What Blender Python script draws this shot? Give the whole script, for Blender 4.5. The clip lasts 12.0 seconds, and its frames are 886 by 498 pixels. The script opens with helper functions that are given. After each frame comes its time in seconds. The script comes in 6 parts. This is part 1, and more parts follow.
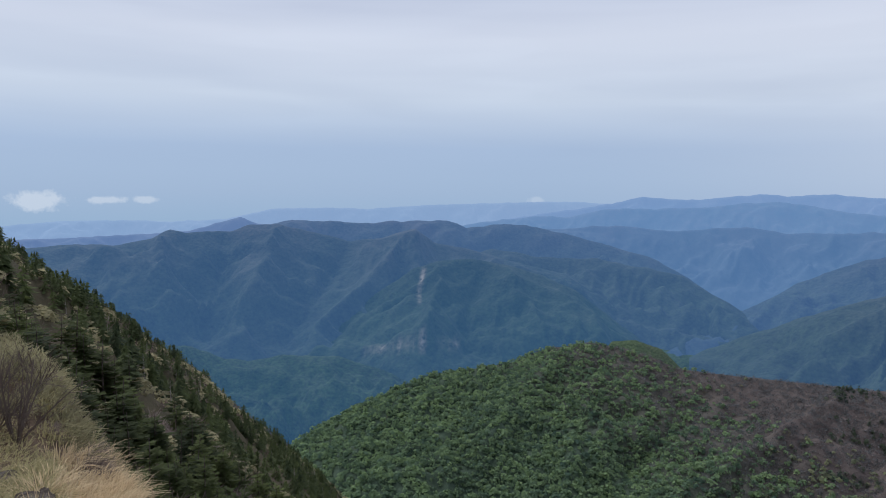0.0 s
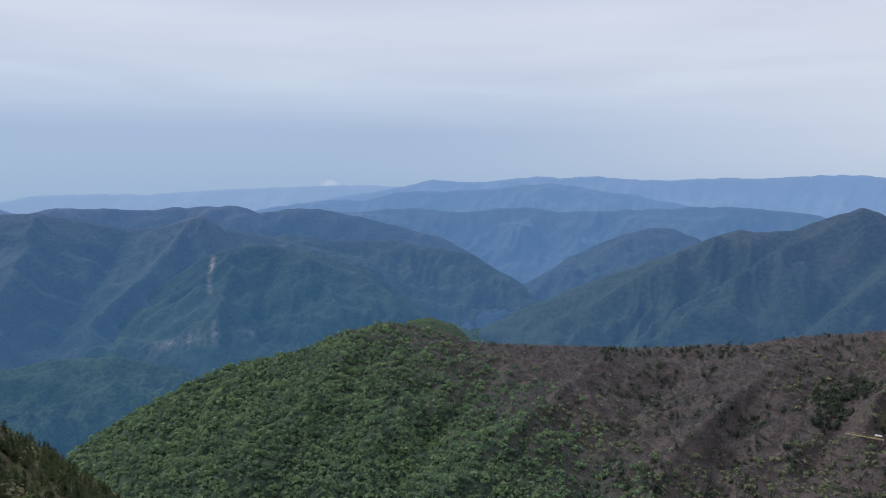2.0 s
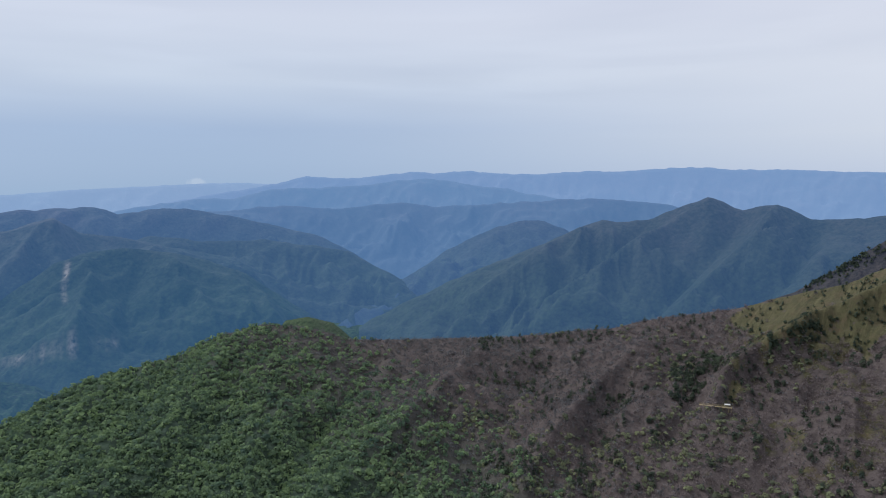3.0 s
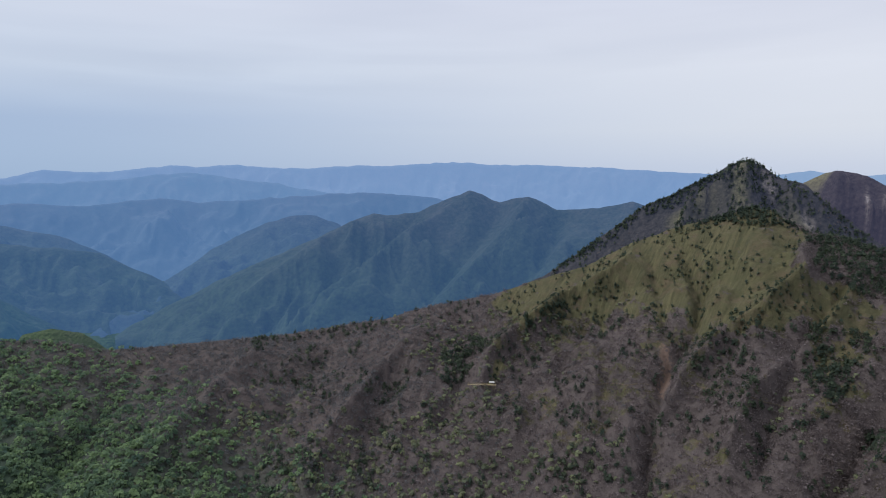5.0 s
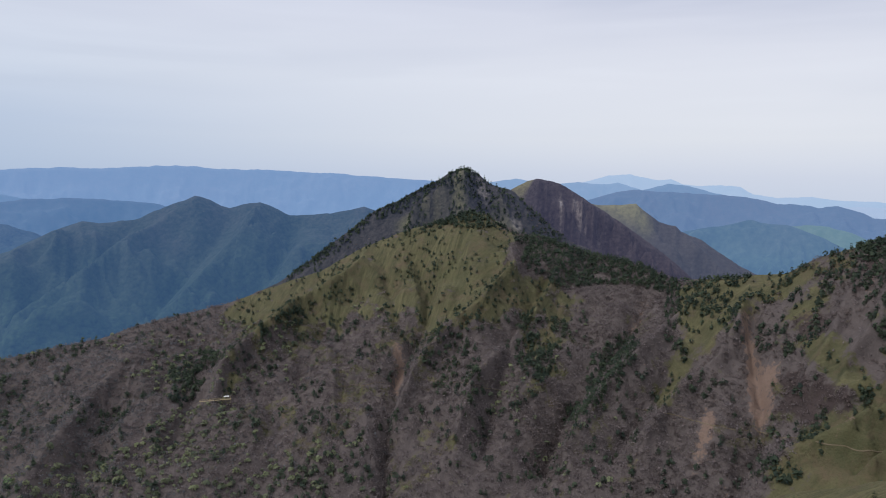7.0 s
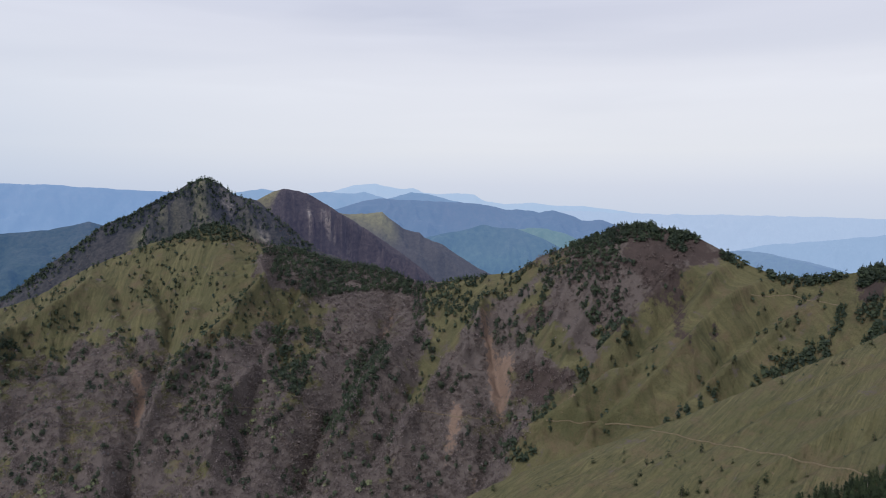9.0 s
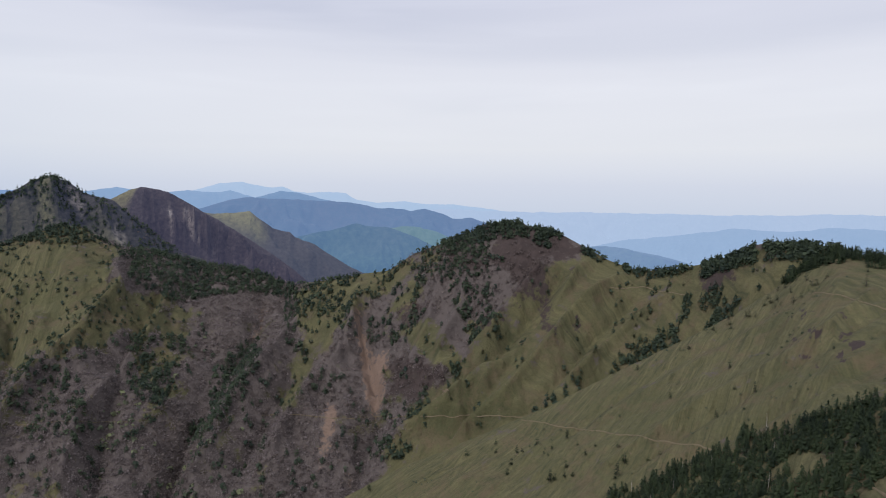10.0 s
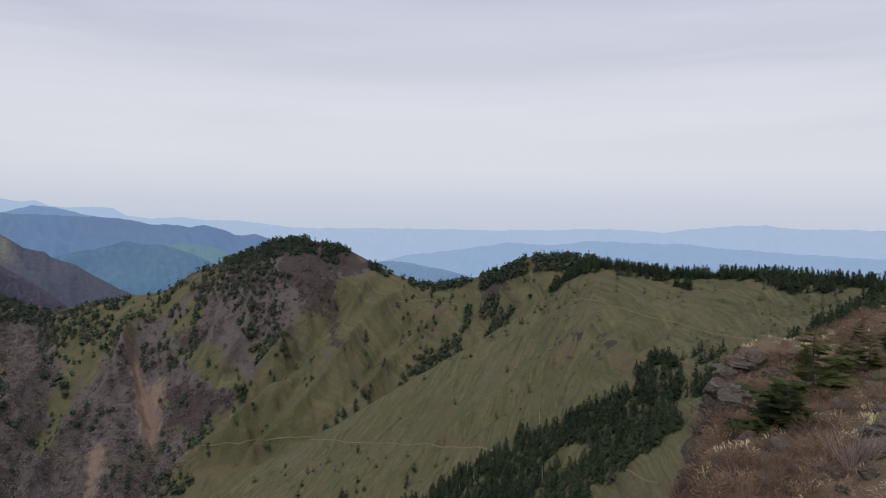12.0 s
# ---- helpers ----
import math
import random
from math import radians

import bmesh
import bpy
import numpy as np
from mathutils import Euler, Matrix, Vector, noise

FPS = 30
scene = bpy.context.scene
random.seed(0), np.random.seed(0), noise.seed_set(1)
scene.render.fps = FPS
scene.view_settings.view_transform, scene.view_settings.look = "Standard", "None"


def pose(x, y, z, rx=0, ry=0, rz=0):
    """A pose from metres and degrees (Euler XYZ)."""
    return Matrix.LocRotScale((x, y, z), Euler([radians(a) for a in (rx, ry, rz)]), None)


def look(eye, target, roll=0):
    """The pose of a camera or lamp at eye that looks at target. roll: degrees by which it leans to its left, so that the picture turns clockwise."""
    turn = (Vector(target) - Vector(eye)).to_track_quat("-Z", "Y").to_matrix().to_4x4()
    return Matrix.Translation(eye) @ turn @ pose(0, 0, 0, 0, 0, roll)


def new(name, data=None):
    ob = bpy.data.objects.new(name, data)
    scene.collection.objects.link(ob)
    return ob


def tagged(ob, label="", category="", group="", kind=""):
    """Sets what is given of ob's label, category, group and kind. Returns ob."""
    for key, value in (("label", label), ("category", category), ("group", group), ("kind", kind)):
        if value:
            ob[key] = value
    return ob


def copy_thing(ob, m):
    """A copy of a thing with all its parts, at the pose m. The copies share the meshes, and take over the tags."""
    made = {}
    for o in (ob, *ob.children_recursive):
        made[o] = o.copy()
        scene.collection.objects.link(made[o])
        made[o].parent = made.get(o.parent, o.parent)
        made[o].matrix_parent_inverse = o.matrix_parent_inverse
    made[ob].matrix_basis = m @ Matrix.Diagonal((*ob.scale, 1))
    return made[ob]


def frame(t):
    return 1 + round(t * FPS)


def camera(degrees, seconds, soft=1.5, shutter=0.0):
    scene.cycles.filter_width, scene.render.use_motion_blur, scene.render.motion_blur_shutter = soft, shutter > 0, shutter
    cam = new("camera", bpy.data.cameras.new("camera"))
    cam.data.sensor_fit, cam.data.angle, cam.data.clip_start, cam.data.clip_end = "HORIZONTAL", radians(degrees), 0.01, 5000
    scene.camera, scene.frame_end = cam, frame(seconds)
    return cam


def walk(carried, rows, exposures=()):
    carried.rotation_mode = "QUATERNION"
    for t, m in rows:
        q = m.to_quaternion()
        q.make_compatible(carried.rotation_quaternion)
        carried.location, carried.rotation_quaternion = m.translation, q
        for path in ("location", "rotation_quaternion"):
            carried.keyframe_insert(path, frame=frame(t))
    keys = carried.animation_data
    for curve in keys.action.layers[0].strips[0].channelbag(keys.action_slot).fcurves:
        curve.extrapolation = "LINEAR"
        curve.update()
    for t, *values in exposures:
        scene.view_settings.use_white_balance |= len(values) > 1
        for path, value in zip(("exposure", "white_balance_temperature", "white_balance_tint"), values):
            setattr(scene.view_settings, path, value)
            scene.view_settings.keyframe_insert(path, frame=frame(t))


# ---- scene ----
# The camera stands on a summit and pans round; EYE is 1.6 m over the summit's grass.
EYE = Vector((0.0, 0.0, 1.6))
cam = camera(65.36, 12.0, soft=1.0)
# seconds, yaw, pitch, roll
TURNS = [(0.0, 0.05, -4.6, -0.6), (0.5, -4.6, -4.85, -0.5), (1.0, -7.92, -5.36, -0.4), (1.5, -11.91, -5.61, -0.09),
        (2.0, -16.89, -5.84, -0.23), (2.5, -21.96, -6.01, 0.15), (3.0, -27.18, -6.21, 0.45), (5.0, -45.95, -6.79, 0.22),
        (5.5, -51.28, -6.62, 0.02), (6.0, -56.65, -6.14, 0.03), (6.5, -62.42, -6.2, -0.38), (7.0, -67.78, -6.27, -0.61),
        (9.0, -88.44, -5.32, -0.22), (9.5, -93.73, -5.25, -0.47), (10.0, -99.01, -5.38, -0.38), (10.5, -104.33, -5.47, -0.64),
        (11.0, -109.24, -5.35, -1.1), (11.5, -113.35, -4.38, -1.37), (12.0, -116.51, -3.88, -0.83)]
walk(cam, [(t, pose(*EYE, 90 + p, r, y)) for t, y, p, r in TURNS],
     exposures=[(0.0, 0.0, 6200, 9.0), (3.0, 0.0, 6220, 9.2), (6.0, 0.0, 6240, 9.4), (9.0, 0.06, 6370, 9.8), (11.0, 0.04, 6385, 9.8), (12.0, -0.09, 6390, 9.8)])

# ---- world and sun ----
SUN_AZ, SUN_EL = -48.0, 52.0
world = bpy.data.worlds.new("sky")
scene.world = world
world.use_nodes = True


class Nodes:
    """A short way to write node trees."""

    def __init__(self, tree):
        self.tree = tree
        tree.nodes.clear()

    def add(self, kind, **sockets):
        n = self.tree.nodes.new(kind)
        for key, value in sockets.items():
            self.set(n, key, value)
        return n

    def set(self, n, key, value):
        sock = n.inputs[int(key[1:])] if key[0] == "i" and key[1:].isdigit() else n.inputs[key.replace("_", " ")]
        if isinstance(value, bpy.types.NodeSocket):
            self.tree.links.new(value, sock)
        elif isinstance(value, bpy.types.Node):
            self.tree.links.new(value.outputs[0], sock)
        else:
            sock.default_value = value

    def math(self, op, a, b=0.0, clamp=False):
        n = self.tree.nodes.new("ShaderNodeMath")
        n.operation, n.use_clamp = op, clamp
        self.set(n, "i0", a), self.set(n, "i1", b)
        return n.outputs[0]

    def mix(self, fac, a, b, blend="MIX"):
        n = self.tree.nodes.new("ShaderNodeMix")
        n.data_type, n.blend_type = "RGBA", blend
        self.set(n, "i0", fac), self.set(n, "i6", a), self.set(n, "i7", b)
        return n.outputs[2]

    def ramp(self, fac, stops, smooth=False):
        n = self.tree.nodes.new("ShaderNodeValToRGB")
        n.color_ramp.interpolation = "EASE" if smooth else "LINEAR"
        e = n.color_ramp.elements
        while len(e) < len(stops):
            e.new(0.5)
        for el, (pos, col) in zip(e, stops):
            el.position, el.color = pos, (*col, 1) if len(col) == 3 else col
        self.set(n, "i0", fac)
        return n.outputs[0]

    def noise(self, vec, scale, detail=4.0, rough=0.55, distort=0.0):
        n = self.tree.nodes.new("ShaderNodeTexNoise")
        self.set(n, "Vector", vec)
        self.set(n, "Scale", scale), self.set(n, "Detail", detail), self.set(n, "Roughness", rough)
        self.set(n, "Distortion", distort)
        return n.outputs[0]


def rgb(r, g, b):
    """Linear colour from 0 to 255 display values."""
    f = lambda c: c / 12.92 if c <= 0.04045 else ((c + 0.055) / 1.055) ** 2.4
    return tuple(f(v / 255) for v in (r, g, b)) + (1.0,)


def build_sky():
    n = Nodes(world.node_tree)
    blue = n.add("ShaderNodeTexSky")
    blue.sky_type, blue.sun_disc = "NISHITA", False
    blue.sun_elevation, blue.sun_rotation = radians(SUN_EL), radians(SUN_AZ)
    blue.altitude, blue.dust_density = 1900, 2.0
    way = n.add("ShaderNodeTexCoord").outputs["Generated"]
    sep = n.add("ShaderNodeSeparateXYZ", Vector=way)
    up = sep.outputs[2]
    lift = n.math("MULTIPLY", n.math("ADD", up, 0.06), 2.2, True)
    # layered stratus: bluish away from the sun, pale grey towards it
    cold = n.ramp(lift, [(0.0, rgb(150, 178, 206)[:3]), (0.13, rgb(163, 184, 211)[:3]), (0.27, rgb(172, 190, 216)[:3]), (0.42, rgb(207, 216, 230)[:3]),
                         (0.6, rgb(214, 219, 232)[:3]), (0.75, rgb(202, 208, 225)[:3]), (1.0, rgb(206, 212, 228)[:3])])
    warm = n.ramp(lift, [(0.0, rgb(196, 206, 223)[:3]), (0.13, rgb(210, 215, 228)[:3]), (0.24, rgb(228, 229, 234)[:3]), (0.42, rgb(228, 229, 236)[:3]),
                         (0.75, rgb(211, 213, 228)[:3]), (1.0, rgb(205, 209, 226)[:3])])
    toward = n.add("ShaderNodeVectorMath", i0=way, i1=(math.sin(radians(124)), math.cos(radians(124)), 0.0))
    toward.operation = "DOT_PRODUCT"
    side = n.add("ShaderNodeMapRange", i0=toward.outputs["Value"], i1=-0.5, i2=0.97)
    side.interpolation_type = "SMOOTHSTEP"
    base = n.mix(side.outputs[0], cold, warm)
    flat = n.add("ShaderNodeMapping", Vector=way)
    flat.inputs["Scale"].default_value = (1.0, 1.0, 9.0)
    streak = n.noise(flat, 1.3, 3, 0.45, 0.3)
    wisps = n.noise(flat, 3.0, 3, 0.45, 0.4)
    grey = n.mix(n.math("MULTIPLY", n.math("SUBTRACT", streak, 0.42), 2.0, True), base, rgb(224, 228, 236), "MULTIPLY")
    cloud = n.mix(n.math("MULTIPLY", n.math("SUBTRACT", wisps, 0.48), 1.6, True), n.mix(0.85, base, grey), n.mix(1.0, base, (1.09, 1.09, 1.08, 1), "MULTIPLY"))
    cloud = n.mix(n.math("MULTIPLY", n.math("SUBTRACT", up, 0.02), 8, True), base, cloud)
    # small cumulus low over the far plain
    for az, el, wide, high, thick in ((-30.4, -0.85, 0.04, 0.016, 0.65), (-25.8, -0.75, 0.03, 0.006, 0.55), (-23.4, -0.7, 0.02, 0.006, 0.5), (7.6, -0.5, 0.012, 0.006, 0.3)):
        a, e = radians(az), radians(el)
        off = n.add("ShaderNodeVectorMath", i0=way, i1=(math.sin(a), math.cos(a), math.sin(e)))
        off.operation = "SUBTRACT"
        size = n.add("ShaderNodeVectorMath", i0=off.outputs[0], i1=(1 / wide, 1 / wide, 1 / high))
        size.operation = "MULTIPLY"
        far = n.add("ShaderNodeVectorMath", i0=size.outputs[0])
        far.operation = "LENGTH"
        puff = n.noise(way, 70, 5, 0.65)
        dense = n.math("SUBTRACT", n.math("ADD", 0.1, n.math("MULTIPLY", puff, 1.7)), far.outputs["Value"])
        cloud = n.mix(n.math("MULTIPLY", n.math("MULTIPLY", dense, 2.2, True), thick), cloud, rgb(214, 222, 233))
    sky = n.add("ShaderNodeBackground", Color=blue, Strength=0.06)
    veil = n.add("ShaderNodeBackground", Color=cloud, Strength=1.0)
    both = n.add("ShaderNodeMixShader", i0=0.95, i1=sky, i2=veil)
    n.add("ShaderNodeOutputWorld", Surface=both)


build_sky()
sun_data = bpy.data.lights.new("sun", "SUN")
sun_data.energy, sun_data.angle, sun_data.color = 2.35, radians(60), (1.0, 0.97, 0.93)
sun = new("sun", sun_data)
sun.matrix_world = look((0, 0, 0), (-math.sin(radians(SUN_AZ)) * math.cos(radians(SUN_EL)),
                                    -math.cos(radians(SUN_AZ)) * math.cos(radians(SUN_EL)), -math.sin(radians(SUN_EL))))


# ---- materials ----
def material(name):
    m = bpy.data.materials.new(name)
    m.use_nodes = True
    return m, Nodes(m.node_tree)


def finish(n, color, rough=0.9, bump=None, strength=0.4, distance=0.2, haze_glow=None, sheen=0.0):
    b = n.add("ShaderNodeBsdfPrincipled", Base_Color=color, Roughness=rough)
    b.inputs["Specular IOR Level"].default_value = 0.15
    # emission that imitates haze in the air, no light source
    if haze_glow:
        b.inputs["Emission Color"].default_value = haze_glow
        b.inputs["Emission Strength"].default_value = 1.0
    if bump is not None:
        k = n.add("ShaderNodeBump", Height=bump, Strength=strength, Distance=distance)
        n.set(b, "Normal", k)
    n.add("ShaderNodeOutputMaterial", Surface=b)


def place(n):
    return n.add("ShaderNodeNewGeometry").outputs["Position"]


BARE_LIGHT = (0.062, 0.052, 0.050, 1)


def hazed_forest(name, dark, light, haze_glow, scale=0.05, open_ground=None):
    """Forest on a far range; an even blue emission stands in for haze."""
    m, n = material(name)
    p = place(n)
    crowns = n.tree.nodes.new("ShaderNodeTexVoronoi")
    n.set(crowns, "Vector", p), n.set(crowns, "Scale", scale * 2.2)
    big = n.noise(p, scale * 0.12, 5, 0.6)
    small = n.noise(p, scale * 1.6, 4, 0.7)
    mixf = n.math("ADD", n.math("MULTIPLY", big, 1.1), n.math("SUBTRACT", n.math("MULTIPLY", small, 1.7), 1.0), True)
    height = n.add("ShaderNodeSeparateXYZ", Vector=p).outputs[2]
    bare = n.math("ADD", n.math("MULTIPLY", n.math("ADD", height, 300.0), 0.0045), n.math("MULTIPLY", n.math("SUBTRACT", big, 0.5), 1.6), True)
    col = n.mix(mixf, dark, n.mix(n.math("MULTIPLY", bare, 0.8), light, BARE_LIGHT))
    if open_ground:
        col = n.mix(n.math("MULTIPLY", n.math("SUBTRACT", n.noise(p, scale * 0.2, 4, 0.6), 0.56), 5, True), col, open_ground)
    att = n.tree.nodes.new("ShaderNodeAttribute")
    att.attribute_name = "cover"
    marks = n.add("ShaderNodeSeparateColor", Color=att.outputs["Color"])
    worn = n.math("MULTIPLY", marks.outputs[1], n.math("MULTIPLY", n.math("SUBTRACT", small, 0.32), 4, True))
    col = n.mix(worn, col, (0.34, 0.29, 0.25, 1))
    col = n.mix(n.math("MULTIPLY", marks.outputs[0], n.math("MULTIPLY", small, 1.6, True)), col, (0.165, 0.15, 0.068, 1))
    finish(n, col, 0.95, n.math("ADD", n.math("MULTIPLY", crowns.outputs["Distance"], -0.6), small), 0.55 if scale > 0.03 else 0.2, 5.0, haze_glow)
    return m


def leaf_mat(name, dark, light, rough=0.75, per_tree=False):
    m, n = material(name)
    g = n.add("ShaderNodeNewGeometry")
    r = n.add("ShaderNodeObjectInfo").outputs["Random"] if per_tree else g.outputs["Random Per Island"]
    wide = n.noise(g.outputs["Position"], 0.035, 3, 0.6)
    if not per_tree:
        att = n.tree.nodes.new("ShaderNodeAttribute")
        att.attribute_name = "tone"
        r = n.math("ADD", n.math("MULTIPLY", r, 0.22), n.math("MULTIPLY", att.outputs["Fac"], 1.2))
    f = n.math("ADD", n.math("MULTIPLY", r, 0.6), n.math("SUBTRACT", n.math("MULTIPLY", wide, 1.0), 0.35), True)
    col = n.mix(f, dark, light)
    fine = n.noise(g.outputs["Position"], 1.3, 3, 0.7)
    col = n.mix(n.math("MULTIPLY", fine, 0.3), col, tuple(c * 0.45 for c in dark[:3]) + (1,))
    b = n.add("ShaderNodeBsdfPrincipled", Base_Color=col, Roughness=rough)
    b.inputs["Specular IOR Level"].default_value = 0.15
    thin = n.add("ShaderNodeBsdfTranslucent", Color=col)
    n.add("ShaderNodeOutputMaterial", Surface=n.add("ShaderNodeMixShader", i0=0.45, i1=b, i2=thin))
    return m


def bark_mat(name, dark, light):
    m, n = material(name)
    p = n.add("ShaderNodeTexCoord").outputs["Object"]
    st = n.add("ShaderNodeMapping", Vector=p)
    st.inputs["Scale"].default_value = (6, 6, 1.2)
    k = n.noise(st, 3.0, 5, 0.7)
    finish(n, n.mix(k, dark, light), 0.9, k, 0.6, 0.03)
    return m


def cover_mat():
    """Mountain side: bare winter wood floor, grass, scree, trails and green wood by the cover map."""
    m, n = material("mountain_cover")
    p = place(n)
    att = n.tree.nodes.new("ShaderNodeAttribute")
    att.attribute_name = "cover"
    sep = n.add("ShaderNodeSeparateColor", Color=att.outputs["Color"])
    grass_f, scar_f, rock_f = sep.outputs
    green_f = att.outputs["Alpha"]
    fine = n.noise(p, 0.9, 5, 0.7)
    mid = n.noise(p, 0.11, 5, 0.6, 0.4)
    big = n.noise(p, 0.02, 4, 0.6)
    litter = n.mix(mid, (0.07, 0.058, 0.055, 1), (0.112, 0.09, 0.083, 1))
    litter = n.mix(n.math("MULTIPLY", n.math("SUBTRACT", fine, 0.5), 1.6, True), litter, (0.131, 0.11, 0.103, 1))
    # green wood floor, its blue share raised to carry haze
    moss = n.mix(mid, (0.035, 0.055, 0.045, 1), (0.07, 0.10, 0.06, 1))
    floor_c = n.mix(green_f, litter, moss)
    down = n.tree.nodes.new("ShaderNodeAttribute")
    down.attribute_name = "fall"
    st = n.add("ShaderNodeMapping", Vector=down.outputs["Vector"])
    st.inputs["Scale"].default_value = (1.0, 0.34, 1.0)
    streak = n.noise(st, 0.16, 6, 0.72, 1.2)
    grass = n.mix(n.math("ADD", n.math("MULTIPLY", streak, 2.6), -0.8, True), (0.046, 0.047, 0.026, 1), (0.134, 0.119, 0.061, 1))
    grass = n.mix(n.math("MULTIPLY", n.math("SUBTRACT", big, 0.5), 3.0, True), grass, (0.07, 0.071, 0.034, 1))
    grass = n.mix(n.math("MULTIPLY", n.math("SUBTRACT", n.noise(p, 0.07, 6, 0.75), 0.5), 5.0, True), grass, (0.11, 0.082, 0.052, 1))
    grass = n.mix(n.math("MULTIPLY", n.math("SUBTRACT", fine, 0.5), 2.6, True), grass, (0.045, 0.048, 0.02, 1))
    ragged = n.math("ADD", grass_f, n.math("MULTIPLY", n.math("SUBTRACT", n.noise(p, 0.09, 6, 0.7), 0.5), 3.2))
    col = n.mix(n.math("MULTIPLY", n.math("SUBTRACT", ragged, 0.38), 4, True), floor_c, grass)
    sc = n.math("ADD", scar_f, n.math("MULTIPLY", n.math("SUBTRACT", n.noise(p, 0.3, 6, 0.7), 0.5), 2.6))
    earth = n.mix(fine, (0.12, 0.078, 0.06, 1), (0.22, 0.155, 0.12, 1))
    col = n.mix(n.math("MULTIPLY", n.math("SUBTRACT", sc, 0.42), 4, True), col, earth)
    stone = n.math("ADD", rock_f, n.math("MULTIPLY", n.math("SUBTRACT", n.noise(p, 0.2, 6, 0.7), 0.5), 2.2))
    col = n.mix(n.math("MULTIPLY", n.math("SUBTRACT", stone, 0.45), 4, True), col, n.mix(mid, (0.03, 0.023, 0.022, 1), (0.074, 0.054, 0.05, 1)))
    finish(n, col, 0.95, n.math("ADD", fine, n.math("MULTIPLY", n.noise(p, 0.25, 5, 0.65), 2.4)), 0.6, 0.9)
    return m


def soil_mat(name, colors, scale):
    m, n = material(name)
    p = place(n)
    a, b, c = colors
    k = n.noise(p, scale, 6, 0.65, 0.4)
    q = n.noise(p, scale * 7, 5, 0.7)
    col = n.mix(k, a, b)
    col = n.mix(n.math("MULTIPLY", n.math("SUBTRACT", q, 0.52), 4, True), col, c)
    finish(n, col, 0.95, n.math("ADD", k, q), 0.8, 0.15)
    return m


def rock_mat():
    m, n = material("weathered_rock")
    p = place(n)
    st = n.add("ShaderNodeMapping", Vector=p)
    st.inputs["Rotation"].default_value = (0.5, 0.2, 0)
    st.inputs["Scale"].default_value = (1, 1, 3.5)
    k = n.noise(st, 1.4, 6, 0.7, 0.6)
    q = n.noise(p, 9, 5, 0.7)
    col = n.mix(k, (0.045, 0.036, 0.031, 1), (0.26, 0.205, 0.17, 1))
    col = n.mix(n.math("MULTIPLY", n.math("SUBTRACT", q, 0.5), 4, True), col, (0.30, 0.275, 0.255, 1))
    col = n.mix(n.math("MULTIPLY", n.math("SUBTRACT", n.noise(p, 2.3, 4, 0.6), 0.6), 6, True), col, (0.09, 0.095, 0.04, 1))
    finish(n, col, 0.9, n.math("ADD", n.math("MULTIPLY", k, 2.5), q), 1.0, 0.25)
    return m


COVER = cover_mat()
ROCK = rock_mat()
SLOPE_SOIL = soil_mat("slope_undergrowth", ((0.035, 0.03, 0.018, 1), (0.085, 0.073, 0.038, 1), (0.11, 0.08, 0.06, 1)), 0.45)
SUMMIT_SOIL = soil_mat("summit_heath", ((0.07, 0.048, 0.036, 1), (0.20, 0.14, 0.092, 1), (0.10, 0.09, 0.045, 1)), 0.9)
# needles lifted and blued for haze; the nearer belt's copy stays darker
FIR_HAZED = leaf_mat("hazed_fir_needles", (0.034, 0.05, 0.045, 1), (0.09, 0.115, 0.068, 1))
FIR_BELT = leaf_mat("belt_fir_needles", (0.018, 0.029, 0.022, 1), (0.068, 0.09, 0.044, 1))
FIR_ONE = leaf_mat("fir_needles_single", (0.028, 0.041, 0.02, 1), (0.155, 0.185, 0.058, 1), per_tree=True)
FIR_SMALL = leaf_mat("dark_fir_needles", (0.022, 0.034, 0.02, 1), (0.075, 0.095, 0.038, 1), per_tree=True)
FIR_SPUR = leaf_mat("spur_fir_needles", (0.04, 0.052, 0.022, 1), (0.15, 0.165, 0.05, 1), per_tree=True)
FIR_WOOD = leaf_mat("wood_fir_needles", (0.036, 0.052, 0.03, 1), (0.135, 0.165, 0.062, 1))
# green leaves, dark tone pushed to teal as painted haze
LEAF = leaf_mat("spring_leaves", (0.07, 0.12, 0.10, 1), (0.27, 0.375, 0.175, 1))
TWIG = leaf_mat("bare_twigs", (0.14, 0.115, 0.113, 1), (0.256, 0.213, 0.208, 1))
# bare twigs once more, bluish grey with haze painted into the colour
HAZED_TWIG = leaf_mat("hazed_twigs", (0.096, 0.10, 0.105, 1), (0.195, 0.195, 0.20, 1))
BUDDING = leaf_mat("budding_leaves", (0.10, 0.12, 0.09, 1), (0.28, 0.30, 0.16, 1))
BARK = bark_mat("fir_bark", (0.07, 0.055, 0.045, 1), (0.17, 0.14, 0.12, 1))
DEAD = bark_mat("dead_wood", (0.19, 0.165, 0.14, 1), (0.40, 0.36, 0.32, 1))
STRAW = leaf_mat("dry_grass_blades", (0.50, 0.375, 0.225, 1), (0.88, 0.71, 0.455, 1))
SEDGE = leaf_mat("green_grass_blades", (0.22, 0.20, 0.10, 1), (0.60, 0.52, 0.28, 1))
BRUSH = leaf_mat("heath_twigs", (0.11, 0.078, 0.066, 1), (0.30, 0.235, 0.20, 1))


# ---- noise and meshes ----
def _hash(i, j, s):
    h = (i.astype(np.int64) * 374761393 + j.astype(np.int64) * 668265263 + s * 974711) & 0x7FFFFFFF
    h = ((h ^ (h >> 13)) * 1274126177) & 0x7FFFFFFF
    return ((h ^ (h >> 16)) & 0xFFFF) / 65535.0


